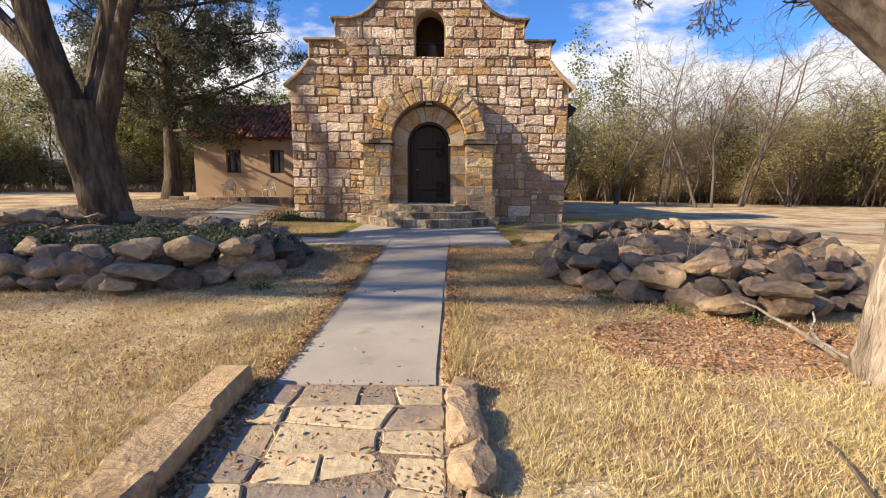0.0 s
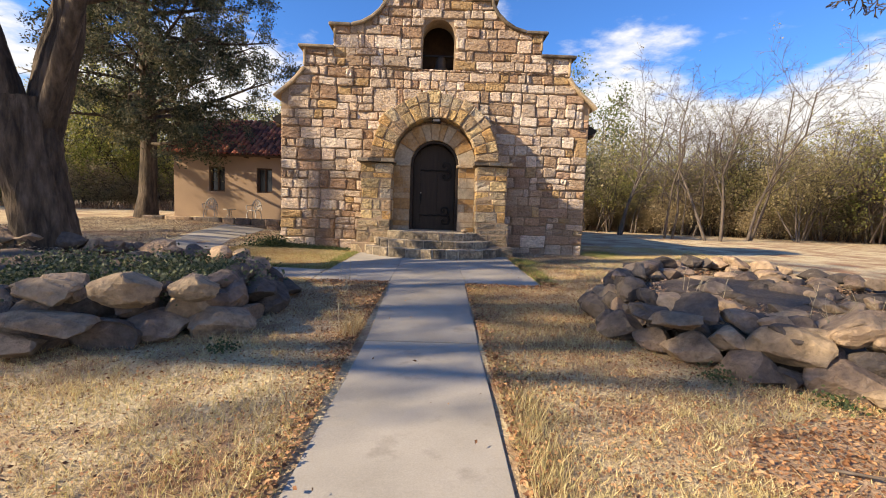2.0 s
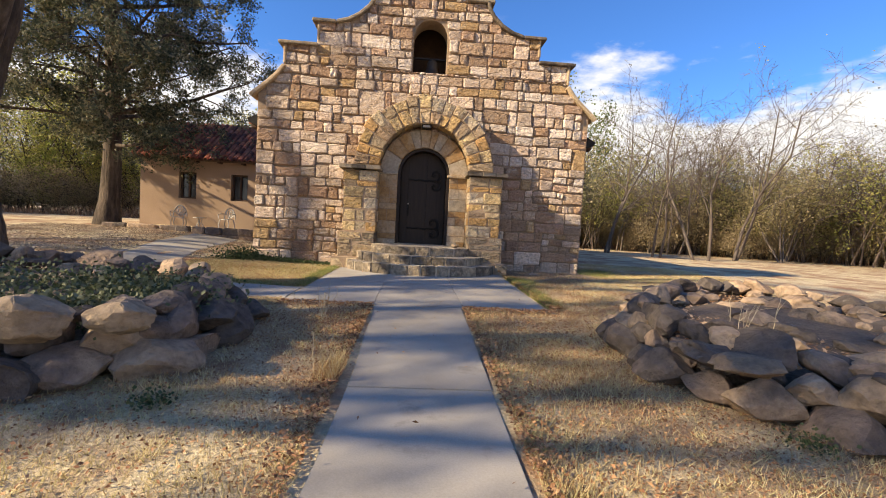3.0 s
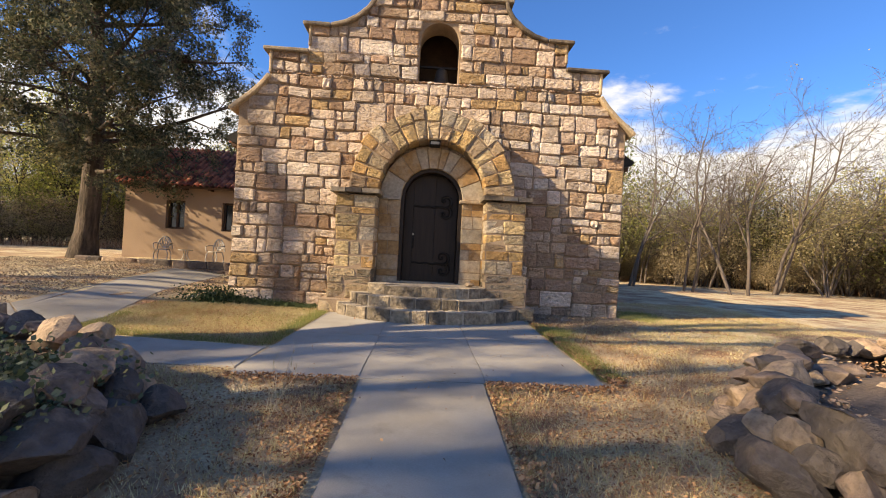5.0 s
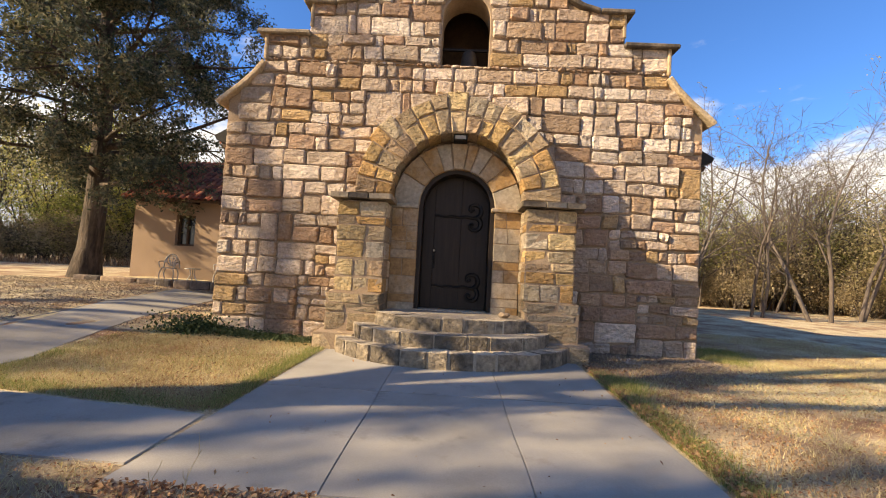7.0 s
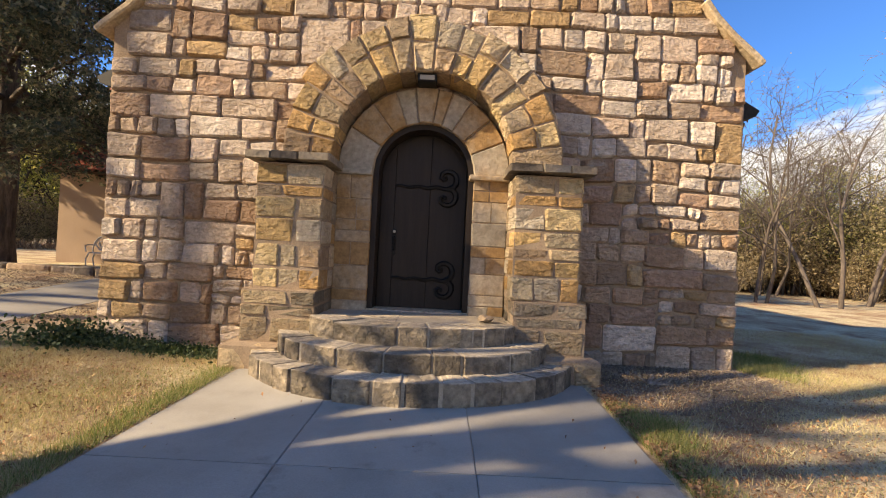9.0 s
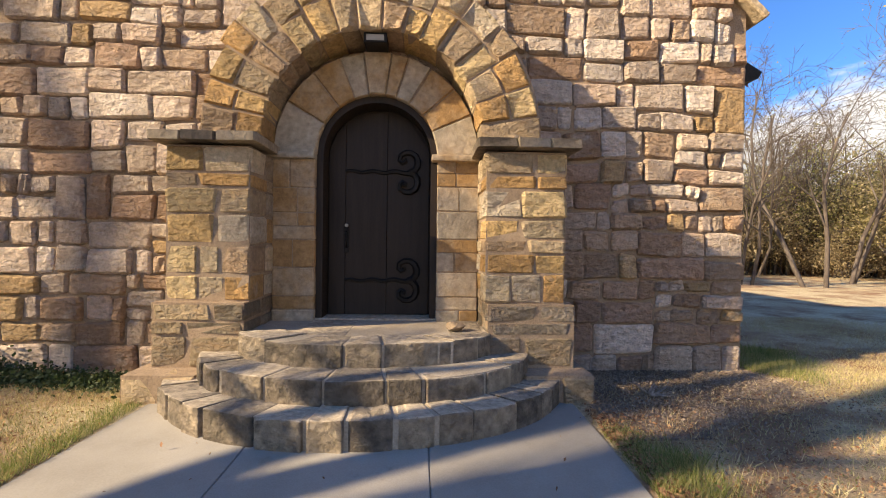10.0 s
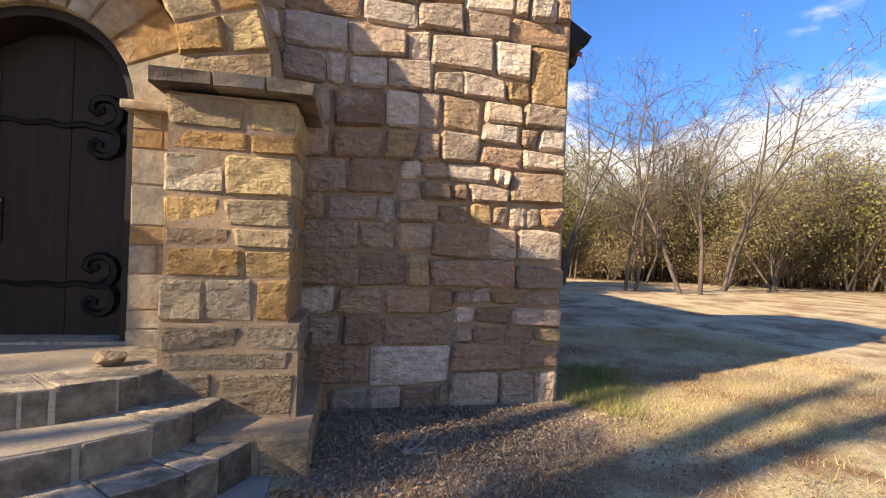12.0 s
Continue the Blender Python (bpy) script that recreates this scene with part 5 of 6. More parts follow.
right_limbs = [
    ([(0, 0, -0.3), (0, 0, 0.2), (0.1, 0.05, 1.0), (0.16, 0.05, 2.0), (0.22, 0.1, 2.8), (0.6, 0.3, 4.5), (1.0, 0.6, 7.0)], [0.5, 0.4, 0.36, 0.37, 0.42, 0.3, 0.15], 0.5),
    ([(0.15, 0.05, 2.1), (-0.35, 0.1, 2.62), (-0.85, 0.2, 3.05), (-1.5, 0.7, 4.2), (-2.2, 1.8, 5.6), (-2.6, 3.2, 6.8)], [0.3, 0.26, 0.24, 0.2, 0.14, 0.06], 0.45),
    ([(-1.4, 0.6, 4.1), (-1.1, 1.4, 4.3), (-0.8, 2.0, 4.0), (-0.6, 2.3, 3.5)], [0.04, 0.028, 0.016, 0.007], 0.4),
    ([(-1.9, 1.3, 5.0), (-1.6, 2.0, 4.9), (-1.4, 2.5, 4.5), (-1.3, 2.7, 4.0)], [0.04, 0.028, 0.016, 0.007], 0.35),
]
RT = (3.74, 3.2)
hero_tree(43, right_limbs, (*RT, float(gz(*RT))), M_BARK_PALE, "cottonwood_tree", "leaning old tree with pale deeply furrowed bark", [4, 4, 4, 3], None, 0.62)
# a bare tree further along the lawn, whose shade falls over the walk
shade_limbs = [
    ([(0, 0, -0.3), (0, 0, 0.4), (0.2, 0, 2.5), (0.1, 0.1, 4.0)], [0.7, 0.5, 0.42, 0.36], 0),
    ([(0.1, 0.1, 3.8), (0.8, 0.6, 6.0), (1.8, 0.8, 8.0), (2.5, 1.2, 10)], [0.3, 0.24, 0.16, 0.06], 0.6),
    ([(0.1, 0.1, 3.6), (-0.8, -0.6, 5.5), (-1.2, -1.4, 8.0), (-1.0, -2.0, 10)], [0.3, 0.24, 0.16, 0.06], 0.6),
    ([(0.1, 0, 3.2), (1.2, -1.0, 4.8), (2.2, -2.4, 6.4), (3.4, -3.4, 8.0)], [0.26, 0.2, 0.14, 0.05], 0.6),
]
shade_limbs = [([(1.3 * x, 1.3 * y, 1.3 * z_) for x, y, z_ in pts], [r_ * 0.7 for r_ in radii], grown) for pts, radii, grown in shade_limbs]
shade_tree = hero_tree(45, shade_limbs, (-17.4, 3.7, float(gz(-17.4, 3.7))), M_BARK, "old_tree", "old thin-leaved tree standing beyond the planter", [4, 4, 4, 3], M_LEAF_OLIVE)
for x, y, turn, size in ((-21.5, 10.4, 130, 1.0), (-21.0, 3.4, 40, 0.95), (-20.0, 2.4, 250, 1.1), (-27.0, 9.0, 200, 1.0)):
    copy_thing(shade_tree, pose(x, y, float(gz(x, y)), 0, 0, turn) @ Matrix.Scale(size, 4))


def cedar(base, height=17.0, seed=51):
    w = Wood(seed)
    r = w.r
    zs = np.linspace(-0.3, height, 14)
    trunk = np.stack([0.25 * np.sin(zs * 0.25), 0.15 * np.sin(zs * 0.4 + 1), zs], 1)
    w.limb(trunk, np.interp(zs, [-0.3, 0.4, height], [0.55, 0.37, 0.05]), 12, 0.04)
    P = {"points": [6, 5, 4], "wob": 0.1, "lift": [-0.02, -0.03, -0.05], "taper": 0.2, "sides": 6, "kids": [7, 5], "levels": 2, "angle": (30, 60), "ratio": (0.3, 0.5), "thin": 0.008}
    for k in range(92):
        z_ = 3.2 + (height - 3.6) * (k + r.uniform(0, 1)) / 92
        a = r.uniform(0, 2 * math.pi)
        f = (z_ - 3.2) / (height - 3.2)
        L = (5.2 * (1 - f) ** 0.55 + 0.6) * r.uniform(0.6, 1.1) * (0.75 if z_ < 4.2 else 1)
        w.grow((np.interp(z_, zs, trunk[:, 0]), np.interp(z_, zs, trunk[:, 1]), z_), (math.cos(a), math.sin(a), r.uniform(-0.05, 0.45)), L, 0.03 + 0.016 * L, 0, P)
    leaf = w.leaves("crown", M_NEEDLE, 22, 0.046, 0.12, 0.92, 4.6, 0.07, 3)
    return tree("cedar_tree", "tall dark green cedar with bare lower trunk", w, M_BARK, base, leaf)


cedar((-13.45, 21.9, float(gz(-13.45, 21.9))))

# the thicket: a few grown kinds, repeated along the edge of the lawn
BUSH = {"points": [5, 4, 3, 2], "wob": 0.15, "lift": [0.06, 0.05, 0.03, 0.0], "taper": 0.3, "sides": 7, "kids": [9, 6, 5], "levels": 3, "angle": (22, 65), "ratio": (0.32, 0.6), "thin": 0.009}


def thicket_kind(seed, stems, height, lean, bark, leaf_mat, per, size, keep, spread=0.18):
    w = Wood(seed)
    for _ in range(stems):
        a, q = w.r.uniform(0, 2 * math.pi), lean * w.r.uniform(0.1, 1.3)
        w.grow((0.5 * math.cos(a) * (stems > 1), 0.5 * math.sin(a) * (stems > 1), -0.2), (q * math.cos(a), q * math.sin(a), 1), height * w.r.uniform(0.55, 1.0), 0.0085 * height + 0.012, 0, BUSH)
    me = w.mesh("trunk", bark)
    return me, (w.leaves("crown", leaf_mat, per, size, spread, keep, 1.6, 0.0, 3) if leaf_mat else None)


KINDS = [
    ("bare_tree", "bare grey tree with forking limbs", thicket_kind(61, 2, 8.5, 0.25, M_BARK_GREY, M_LEAF_OLIVE, 1, 0.07, 0.4, 0.3)),
    ("bare_tree", "bare grey tree with thin upright twigs", thicket_kind(62, 2, 9.0, 0.2, M_BARK_GREY, M_LEAF_RUST, 1, 0.05, 0.3)),
    ("olive_tree", "scrub tree with thin yellow-green leaves", thicket_kind(63, 2, 7.0, 0.35, M_BARK_DARK, M_LEAF_OLIVE, 7, 0.09, 0.75, 0.4)),
    ("olive_tree", "scrub tree with sparse olive leaves", thicket_kind(64, 3, 7.0, 0.3, M_BARK_DARK, M_LEAF_YELLOW, 6, 0.085, 0.65, 0.35)),
    ("rust_shrub", "shrub with rusty autumn leaves", thicket_kind(65, 4, 4.5, 0.5, M_BARK_DARK, M_LEAF_RUST, 4, 0.09, 0.7, 0.25)),
    ("green_tree", "tall tree with tufts of green leaves", thicket_kind(66, 1, 14.0, 0.1, M_BARK_GREY, M_LEAF_GREEN, 16, 0.16, 0.7, 0.35)),
    ("grey_shrub", "low tangle of twigs with olive leaves", thicket_kind(67, 6, 3.6, 0.6, M_BARK_GREY, M_LEAF_OLIVE, 6, 0.08, 0.7, 0.2)),
    ("bare_tree", "tall grey tree with a few dry leaves", thicket_kind(68, 2, 9.5, 0.22, M_BARK_GREY, M_LEAF_OLIVE, 1, 0.05, 0.4)),
    ("olive_tree", "scrub tree with straw-yellow leaves", thicket_kind(69, 3, 6.0, 0.4, M_BARK_GREY, M_LEAF_OLIVE, 7, 0.09, 0.75, 0.4)),
    ("woodland_tree", "woodland tree with yellow-green autumn leaves", thicket_kind(70, 2, 8.5, 0.3, M_BARK_DARK, M_LEAF_YELLOW, 9, 0.12, 0.8, 0.45)),
    ("twiggy_tree", "bare tree with a haze of pinkish-grey twigs", thicket_kind(71, 3, 8.5, 0.3, M_TWIG, M_LEAF_RUST, 1, 0.06, 0.5)),
    ("woodland_tree", "woodland tree with dense olive leaves to the ground", thicket_kind(72, 4, 6.5, 0.45, M_BARK_DARK, M_LEAF_OLIVE, 7, 0.12, 0.8, 0.5)),
    ("undergrowth_shrub", "rounded tan-brown shrub leafy to the ground", thicket_kind(73, 9, 3.4, 0.9, M_BARK_GREY, M_LEAF_TAN, 5, 0.085, 0.7, 0.35)),
]
random.seed(77)


def plant(kind, x, y, scale=1.0):
    name, label, (wood, leaf) = KINDS[kind]
    t = thing(name, label, "tree", pose(x, y, float(gz(x, y)) - 0.02, 0, 0, random.uniform(0, 360)) @ Matrix.Scale(scale, 4), "thicket")
    put("trunk", wood, t)
    if leaf is not None:
        put("crown", leaf, t)
    return t


def along(points, step, depth, kinds, lo=0.8, hi=1.2):
    for (x0, y0), (x1, y1) in zip(points, points[1:]):
        L = math.hypot(x1 - x0, y1 - y0)
        for k in range(int(L / step)):
            t = (k + random.uniform(0, 1)) * step / L
            nx, ny = -(y1 - y0) / L, (x1 - x0) / L
            d = random.uniform(0, depth)
            plant(random.choice(kinds), x0 + (x1 - x0) * t + nx * d, y0 + (y1 - y0) * t + ny * d, random.uniform(lo, hi))


EDGE_R = [(60, 6), (48, 22), (34, 34), (22, 39), (9, 43)]
EDGE_L = [(-9, 44), (-18, 39), (-30, 32), (-42, 20), (-50, 4)]
R2 = EDGE_R[::-1]
along(R2, 1.9, -7.0, [0, 1, 7, 0], 0.65, 1.05)
along(R2, 1.6, -6.0, [3, 2, 8], 0.85, 1.2)
along(R2, 1.2, -5.0, [2, 3, 8, 10, 3], 0.55, 1.0)
along(R2, 1.1, -2.5, [6, 4, 6, 3, 8, 6], 0.5, 0.85)
along(R2, 2.6, -14.0, [0, 2, 3, 7, 1, 8], 0.8, 1.2)
L2 = EDGE_L[::-1]
along(L2, 1.9, 5.0, [9, 3, 2, 8, 9, 7, 1], 0.9, 1.3)
along(L2, 1.4, 2.0, [6, 3, 6, 8], 0.4, 0.8)
along(L2, 4.0, 14.0, [9, 3, 1, 8], 1.0, 1.4)
# the deeper woods behind
along(R2, 1.3, -5.0, [10, 10, 3, 1], 0.7, 1.15)
along(R2, 1.0, -2.0, [6, 8, 6, 3, 10], 0.45, 0.8)
for back in (6.0, 14.0):
    far_edge = [(x * (1 + back / 42), y * (1 + back / 42)) for x, y in R2]
    along(far_edge, 1.9, -5.0, [11, 10, 1, 3, 8], 0.6, 1.0)
    along(far_edge, 1.3, -3.0, [6, 6, 8], 0.7, 1.1)
along(L2, 1.5, 2.0, [9, 12, 9], 0.4, 0.75)
for back in (9.0,):
    far_edge = [(x * (1 + back / 42), y * (1 + back / 42)) for x, y in L2]
    along(far_edge, 2.2, 4.0, [9, 11, 9, 3], 0.8, 1.25)
    along(far_edge, 2.4, 3.0, [6, 6, 9], 0.5, 0.8)
along(R2, 1.0, -5.0, [12], 0.55, 1.1)
along(L2, 1.3, 5.0, [12], 0.55, 1.0)
plant(5, 15.2, 42.5, 1.1), plant(5, -8.0, 47, 1.1)
plant(4, 17.5, 41), plant(4, 20, 41.5)

# ---- grass, litter and small plants ----
PAVED = [[(-1.3, 3.0), (0.04, 3.0), (0.16, 9.8), (-1.3, 9.8)], [(-2.76, 9.7), (1.6, 9.7), (1.63, 15), (-2.55, 15)],
         [(-12.5, 10.0), (-2.7, 9.95), (-2.7, 11.05), (-5.55, 11.4), (-7.6, 12.6), (-12.5, 12.05)],
         [(-6.35, 11.5), (-5.9, 11.6), (-5.9, 12.5), (-6.25, 13.6), (-6.95, 16.0), (-7.55, 20.7), (-9.35, 20.7), (-8.75, 17.0), (-8.05, 14.6), (-7.65, 12.62)],
         [(-1.66, -3.0), (0.3, -3.0), (0.2, 3.12), (-1.66, 3.12)], [(-5.25, 15.3), (4.25, 15.3), (4.25, 33), (-5.25, 33)]]


def field(x, y, s, seed):
    """A smooth patchy field between 0 and 1."""
    r = np.random.RandomState(seed)
    out = np.zeros_like(x)
    for k in range(9):
        a, f, p = r.uniform(0, 6.28), s * r.uniform(0.5, 2.2), r.uniform(0, 6.28)
        out += np.sin((x * math.cos(a) + y * math.sin(a)) * f + p) / (1 + 0.25 * k)
    return 1 / (1 + np.exp(-out * 0.9))


def free_ground(x, y, margin_beds=True):
    ok = np.ones(x.shape, bool)
    for p in PAVED + ([BED_L, BED_R] if margin_beds else []):
        ok &= ~inside(p, x, y)
    return ok


def trodden(x, y):
    """The bare patch between the planter and the leaning tree."""
    return ((x - 2.75) / 1.45) ** 2 + ((y - 4.05) / 0.72) ** 2 < 0.75 + 0.5 * field(x, y, 4.0, 51)


def blades(name, label, mat, x, y, h, w, r, bend=0.6):
    k = len(x)
    a = r.uniform(0, 2 * math.pi, k)
    lean = r.uniform(0.1, bend, k) * h
    la = r.uniform(0, 2 * math.pi, k)
    z_ = gz(x, y) - 0.02
    p = np.stack([x, y, z_], 1)
    side = np.stack([np.cos(a), np.sin(a), 0 * a], 1) * (w / 2)[:, None]
    tip = p + np.stack([np.cos(la) * lean, np.sin(la) * lean, h], 1)
    v = np.stack([p - side, p + side, tip], 1).reshape(-1, 3)
    ob = put(name, mesh_np(name, v, np.arange(3 * k).reshape(-1, 3), mat))
    return tagged(ob, label, "grass", kind="stuff")


rg = np.random.RandomState(9)


def scatter(n, xr, yr, centre, fall):
    x, y = rg.uniform(*xr, n), rg.uniform(*yr, n)
    keep = rg.uniform(size=n) < np.exp(-np.hypot(x - centre[0], (y - centre[1]) * 0.6) / fall)
    return x[keep], y[keep]


# short straw over the whole lawn, thinner with distance
xa, ya = scatter(1700000, (-9, 10), (-0.5, 19), (-0.5, 4.0), 4.2)
ok = free_ground(xa, ya) & (~trodden(xa, ya) | (rg.uniform(size=len(xa)) < 0.12)) & (rg.uniform(size=len(xa)) < 0.25 + 0.75 * field(xa, ya, 1.6, 1))
xa, ya = xa[ok], ya[ok]
blades("lawn_grass", "short dry straw-coloured lawn grass", M_GRASS, xa, ya, rg.uniform(0.03, 0.085, len(xa)) * (0.6 + 0.8 * field(xa, ya, 3.0, 2)), rg.uniform(0.006, 0.012, len(xa)), rg, 1.3)
# taller tufts
tx, ty = rg.uniform(-7, 8, 26000), rg.uniform(0.0, 13, 26000)
dens = np.where(tx > 0.1, 1.0, 0.4) * sstep(6.0, 2.0, ty) + 0.06
ok = free_ground(tx, ty) & ~trodden(tx, ty) & (rg.uniform(size=len(tx)) < dens * (0.3 + 0.9 * field(tx, ty, 1.1, 4)))
tx, ty = tx[ok], ty[ok]
n = 30
bx, by = np.repeat(tx, n) + rg.normal(size=len(tx) * n) * 0.035, np.repeat(ty, n) + rg.normal(size=len(tx) * n) * 0.035
th = np.repeat(rg.uniform(0.035, 0.095, len(tx)), n) * rg.uniform(0.5, 1.1, len(bx))
ok = free_ground(bx, by)
blades("tuft_grass", "pale golden dry grass tufts", M_TUFT, bx[ok], by[ok], th[ok], rg.uniform(0.005, 0.011, ok.sum()), rg, 1.7)


# rust-coloured needles lying flat on both sides of the walk
nx_, ny_ = rg.normal(size=170000) * 2.2 - 0.6, rg.uniform(2.6, 13.5, 170000)
ok = free_ground(nx_, ny_) & (rg.uniform(size=len(nx_)) < 0.15 + 0.85 * field(nx_, ny_, 1.0, 21))
nx_, ny_ = nx_[ok], ny_[ok]
nh = rg.uniform(0.028, 0.04, len(nx_))
blades("pine_needles", "fallen rust-brown needles and straw on the lawn", M_PINE, nx_, ny_, nh, rg.uniform(0.004, 0.008, len(nx_)), rg, 3.0)


def strip(points, width, n, h, mat, label, name):
    """Longer grass along a line."""
    xs, ys = [], []
    for (x0, y0), (x1, y1) in zip(points, points[1:]):
        L = math.hypot(x1 - x0, y1 - y0)
        k = int(n * L)
        t = rg.uniform(size=k)
        d = rg.normal(size=k) * width
        xs.append(x0 + (x1 - x0) * t - (y1 - y0) / L * d), ys.append(y0 + (y1 - y0) * t + (x1 - x0) / L * d)
    x, y = np.concatenate(xs), np.concatenate(ys)
    ok = free_ground(x, y)
    x, y = x[ok], y[ok]
    blades(name, label, mat, x, y, rg.uniform(0.4, 1.1, len(x)) * h, rg.uniform(0.004, 0.009, len(x)), rg, 0.9)


strip([(0.03, 3.2), (0.1, 6.3), (0.22, 9.6)], 0.06, 900, 0.09, M_GRASS, "dry grass leaning over the walk's edge", "edge_grass")
strip([(-1.32, 3.2), (-1.25, 6.3), (-1.33, 9.6)], 0.06, 900, 0.08, M_GRASS, "dry grass along the walk's other edge", "edge_grass")
strip([(-1.32, 6.4), (-1.36, 6.9)], 0.08, 1400, 0.24, M_GRASS, "tall tuft of dry grass at the joint", "edge_grass")
strip([(0.12, 3.2), (0.2, 5.0)], 0.1, 700, 0.2, M_GRASS, "tall dry grass beside the walk", "edge_grass")
strip([(-2.78, 9.9), (-2.9, 9.6)], 0.1, 300, 0.07, M_GRASS, "dry grass at the forecourt corner", "edge_grass")
strip([(-2.75, 11.15), (-2.72, 12.5), (-2.6, 14.2)], 0.12, 2600, 0.10, M_GRASS_GREEN, "green grass edging the forecourt", "edge_grass")
strip([(-2.8, 11.15), (-5.6, 11.5), (-5.9, 12.3), (-6.0, 13.0)], 0.12, 1700, 0.09, M_GRASS_GREEN, "green grass edging the side walk", "edge_grass")
strip([(1.68, 10.0), (1.72, 12.0), (1.7, 13.6)], 0.13, 2600, 0.12, M_GRASS_GREEN, "green and yellow grass edging the forecourt", "edge_grass")
strip([(1.85, 12.6), (1.95, 13.2)], 0.14, 2600, 0.16, M_GRASS_GREEN, "thick green tuft beside the forecourt", "edge_grass")
strip([(4.35, 15.2), (4.9, 15.6), (5.2, 16.6)], 0.25, 3600, 0.12, M_GRASS_GREEN, "green grass at the church corner", "edge_grass")
strip([(2.2, 12.4), (4.6, 13.4), (7.5, 14.2)], 0.8, 1700, 0.05, M_GRASS_GREEN, "thin green grass among the straw", "edge_grass")
# the small lawn between the walks and the church
ix, iy = rg.uniform(-6.2, -2.6, 120000), rg.uniform(11.2, 15.2, 120000)
ok = free_ground(ix, iy)
ix, iy = ix[ok], iy[ok]
green = rg.uniform(size=len(ix)) < 0.55 * field(ix, iy, 1.4, 15) ** 1.5
blades("island_grass", "short dry grass before the church wall", M_GRASS, ix[~green], iy[~green], rg.uniform(0.02, 0.06, (~green).sum()), rg.uniform(0.005, 0.01, (~green).sum()), rg, 1.2)
blades("island_grass", "patches of green grass before the church wall", M_GRASS_GREEN, ix[green], iy[green], rg.uniform(0.02, 0.06, green.sum()), rg.uniform(0.005, 0.01, green.sum()), rg, 1.2)
gx, gy = rg.uniform(4.3, 9.5, 90000), rg.uniform(14.2, 19.5, 90000)
ok = rg.uniform(size=len(gx)) < field(gx, gy, 0.9, 12)
blades("flank_grass", "dry grass beside the church", M_GRASS, gx[ok], gy[ok], rg.uniform(0.02, 0.06, ok.sum()), rg.uniform(0.006, 0.012, ok.sum()), rg, 1.2)


def brush_line(points, n, label):
    """Tall dry brush along the foot of the thicket."""
    xs, ys = [], []
    for (x0, y0), (x1, y1) in zip(points, points[1:]):
        t, d = rg.uniform(size=n), rg.normal(size=n) * 1.3
        L = math.hypot(x1 - x0, y1 - y0)
        xs.append(x0 + (x1 - x0) * t - (y1 - y0) / L * d), ys.append(y0 + (y1 - y0) * t + (x1 - x0) / L * d)
    x, y = np.concatenate(xs), np.concatenate(ys)
    h = rg.uniform(0.2, 1.15, len(x)) * (0.3 + field(x, y, 0.6, 31))
    blades("tall_brush", label, M_PINE, x, y, h, rg.uniform(0.02, 0.05, len(x)), rg, 0.8)


brush_line(EDGE_R, 8000, "tall dry brush along the thicket")
brush_line(EDGE_L, 3500, "tall dry brush below the woods")


def litter(name, label, x, y, size, mat, lift=0.012):
    k = len(x)
    c = np.stack([x, y, gz(x, y) + lift + rg.uniform(0, 0.02, k)], 1)
    a = rg.normal(size=(k, 3)) * (1, 1, 0.35)
    a /= np.linalg.norm(a, axis=1)[:, None]
    b = np.cross(a, np.array([0, 0, 1.0]) + rg.normal(size=(k, 3)) * 0.4)
    b /= np.linalg.norm(b, axis=1)[:, None] + 1e-9
    s = size * rg.uniform(0.5, 1.3, (k, 1))
    v = np.stack([c - a * s, c + b * s * 0.5 + (0, 0, 0.006), c + a * s, c - b * s * 0.5], 1).reshape(-1, 3)
    i = np.arange(k)[:, None] * 4
    return tagged(put(name, mesh_np(name, v, np.concatenate([i, i + 1, i + 2, i + 3], 1), mat)), label, "leaves", kind="stuff")


lx, ly = scatter(300000, (-7, 6), (3.0, 14.5), (-0.6, 8.3), 3.6)
ok = free_ground(lx, ly) & (rg.uniform(size=len(lx)) < 0.2 + field(lx, ly, 1.2, 7))
litter("fallen_leaves", "small rust-brown fallen leaves on the lawn", lx[ok], ly[ok], 0.015, M_DEADLEAF)
sgn = rg.choice([-1, 1], 4200)
ey = rg.uniform(3.1, 9.7, 4200)
ex = np.where(sgn > 0, 0.0 + (ey - 3.1) * 0.018, -1.27) + sgn * np.abs(rg.normal(size=4200)) * 0.1
litter("edge_leaves", "dead leaves drifted along the walk's edges", ex, ey, 0.022, M_DEADLEAF, 0.03)
oy = rg.uniform(9.8, 14.0, 2600)
litter("edge_leaves", "rust leaves drifted along the forecourt's edge", 1.62 + np.abs(rg.normal(size=2600)) * 0.13, oy, 0.022, M_DEADLEAF, 0.03)
ux, uy = rg.uniform(-2.72, 1.56, 2600), 9.72 - np.abs(rg.normal(size=2600)) * 0.14
ok = free_ground(ux, uy)
litter("edge_leaves", "rust leaves drifted against the forecourt slabs", ux[ok], uy[ok], 0.022, M_DEADLEAF, 0.03)
fx, fy = rg.uniform(-15, -6.5, 60000), rg.uniform(12.2, 21.0, 60000)
ok = free_ground(fx, fy) & (rg.uniform(size=len(fx)) < 0.25 + 0.75 * field(fx, fy, 0.8, 41))
litter("cedar_litter", "red-brown fallen needles and leaves below the cedar", fx[ok], fy[ok], 0.022, M_CHIP, 0.012)
vx, vy = rg.uniform(1.0, 4.6, 9000), rg.uniform(3.1, 5.2, 9000)
ok = trodden(vx, vy) & free_ground(vx, vy)
litter("trodden_litter", "red-brown litter on bare trodden earth", vx[ok], vy[ok], 0.02, M_DEADLEAF, 0.006)
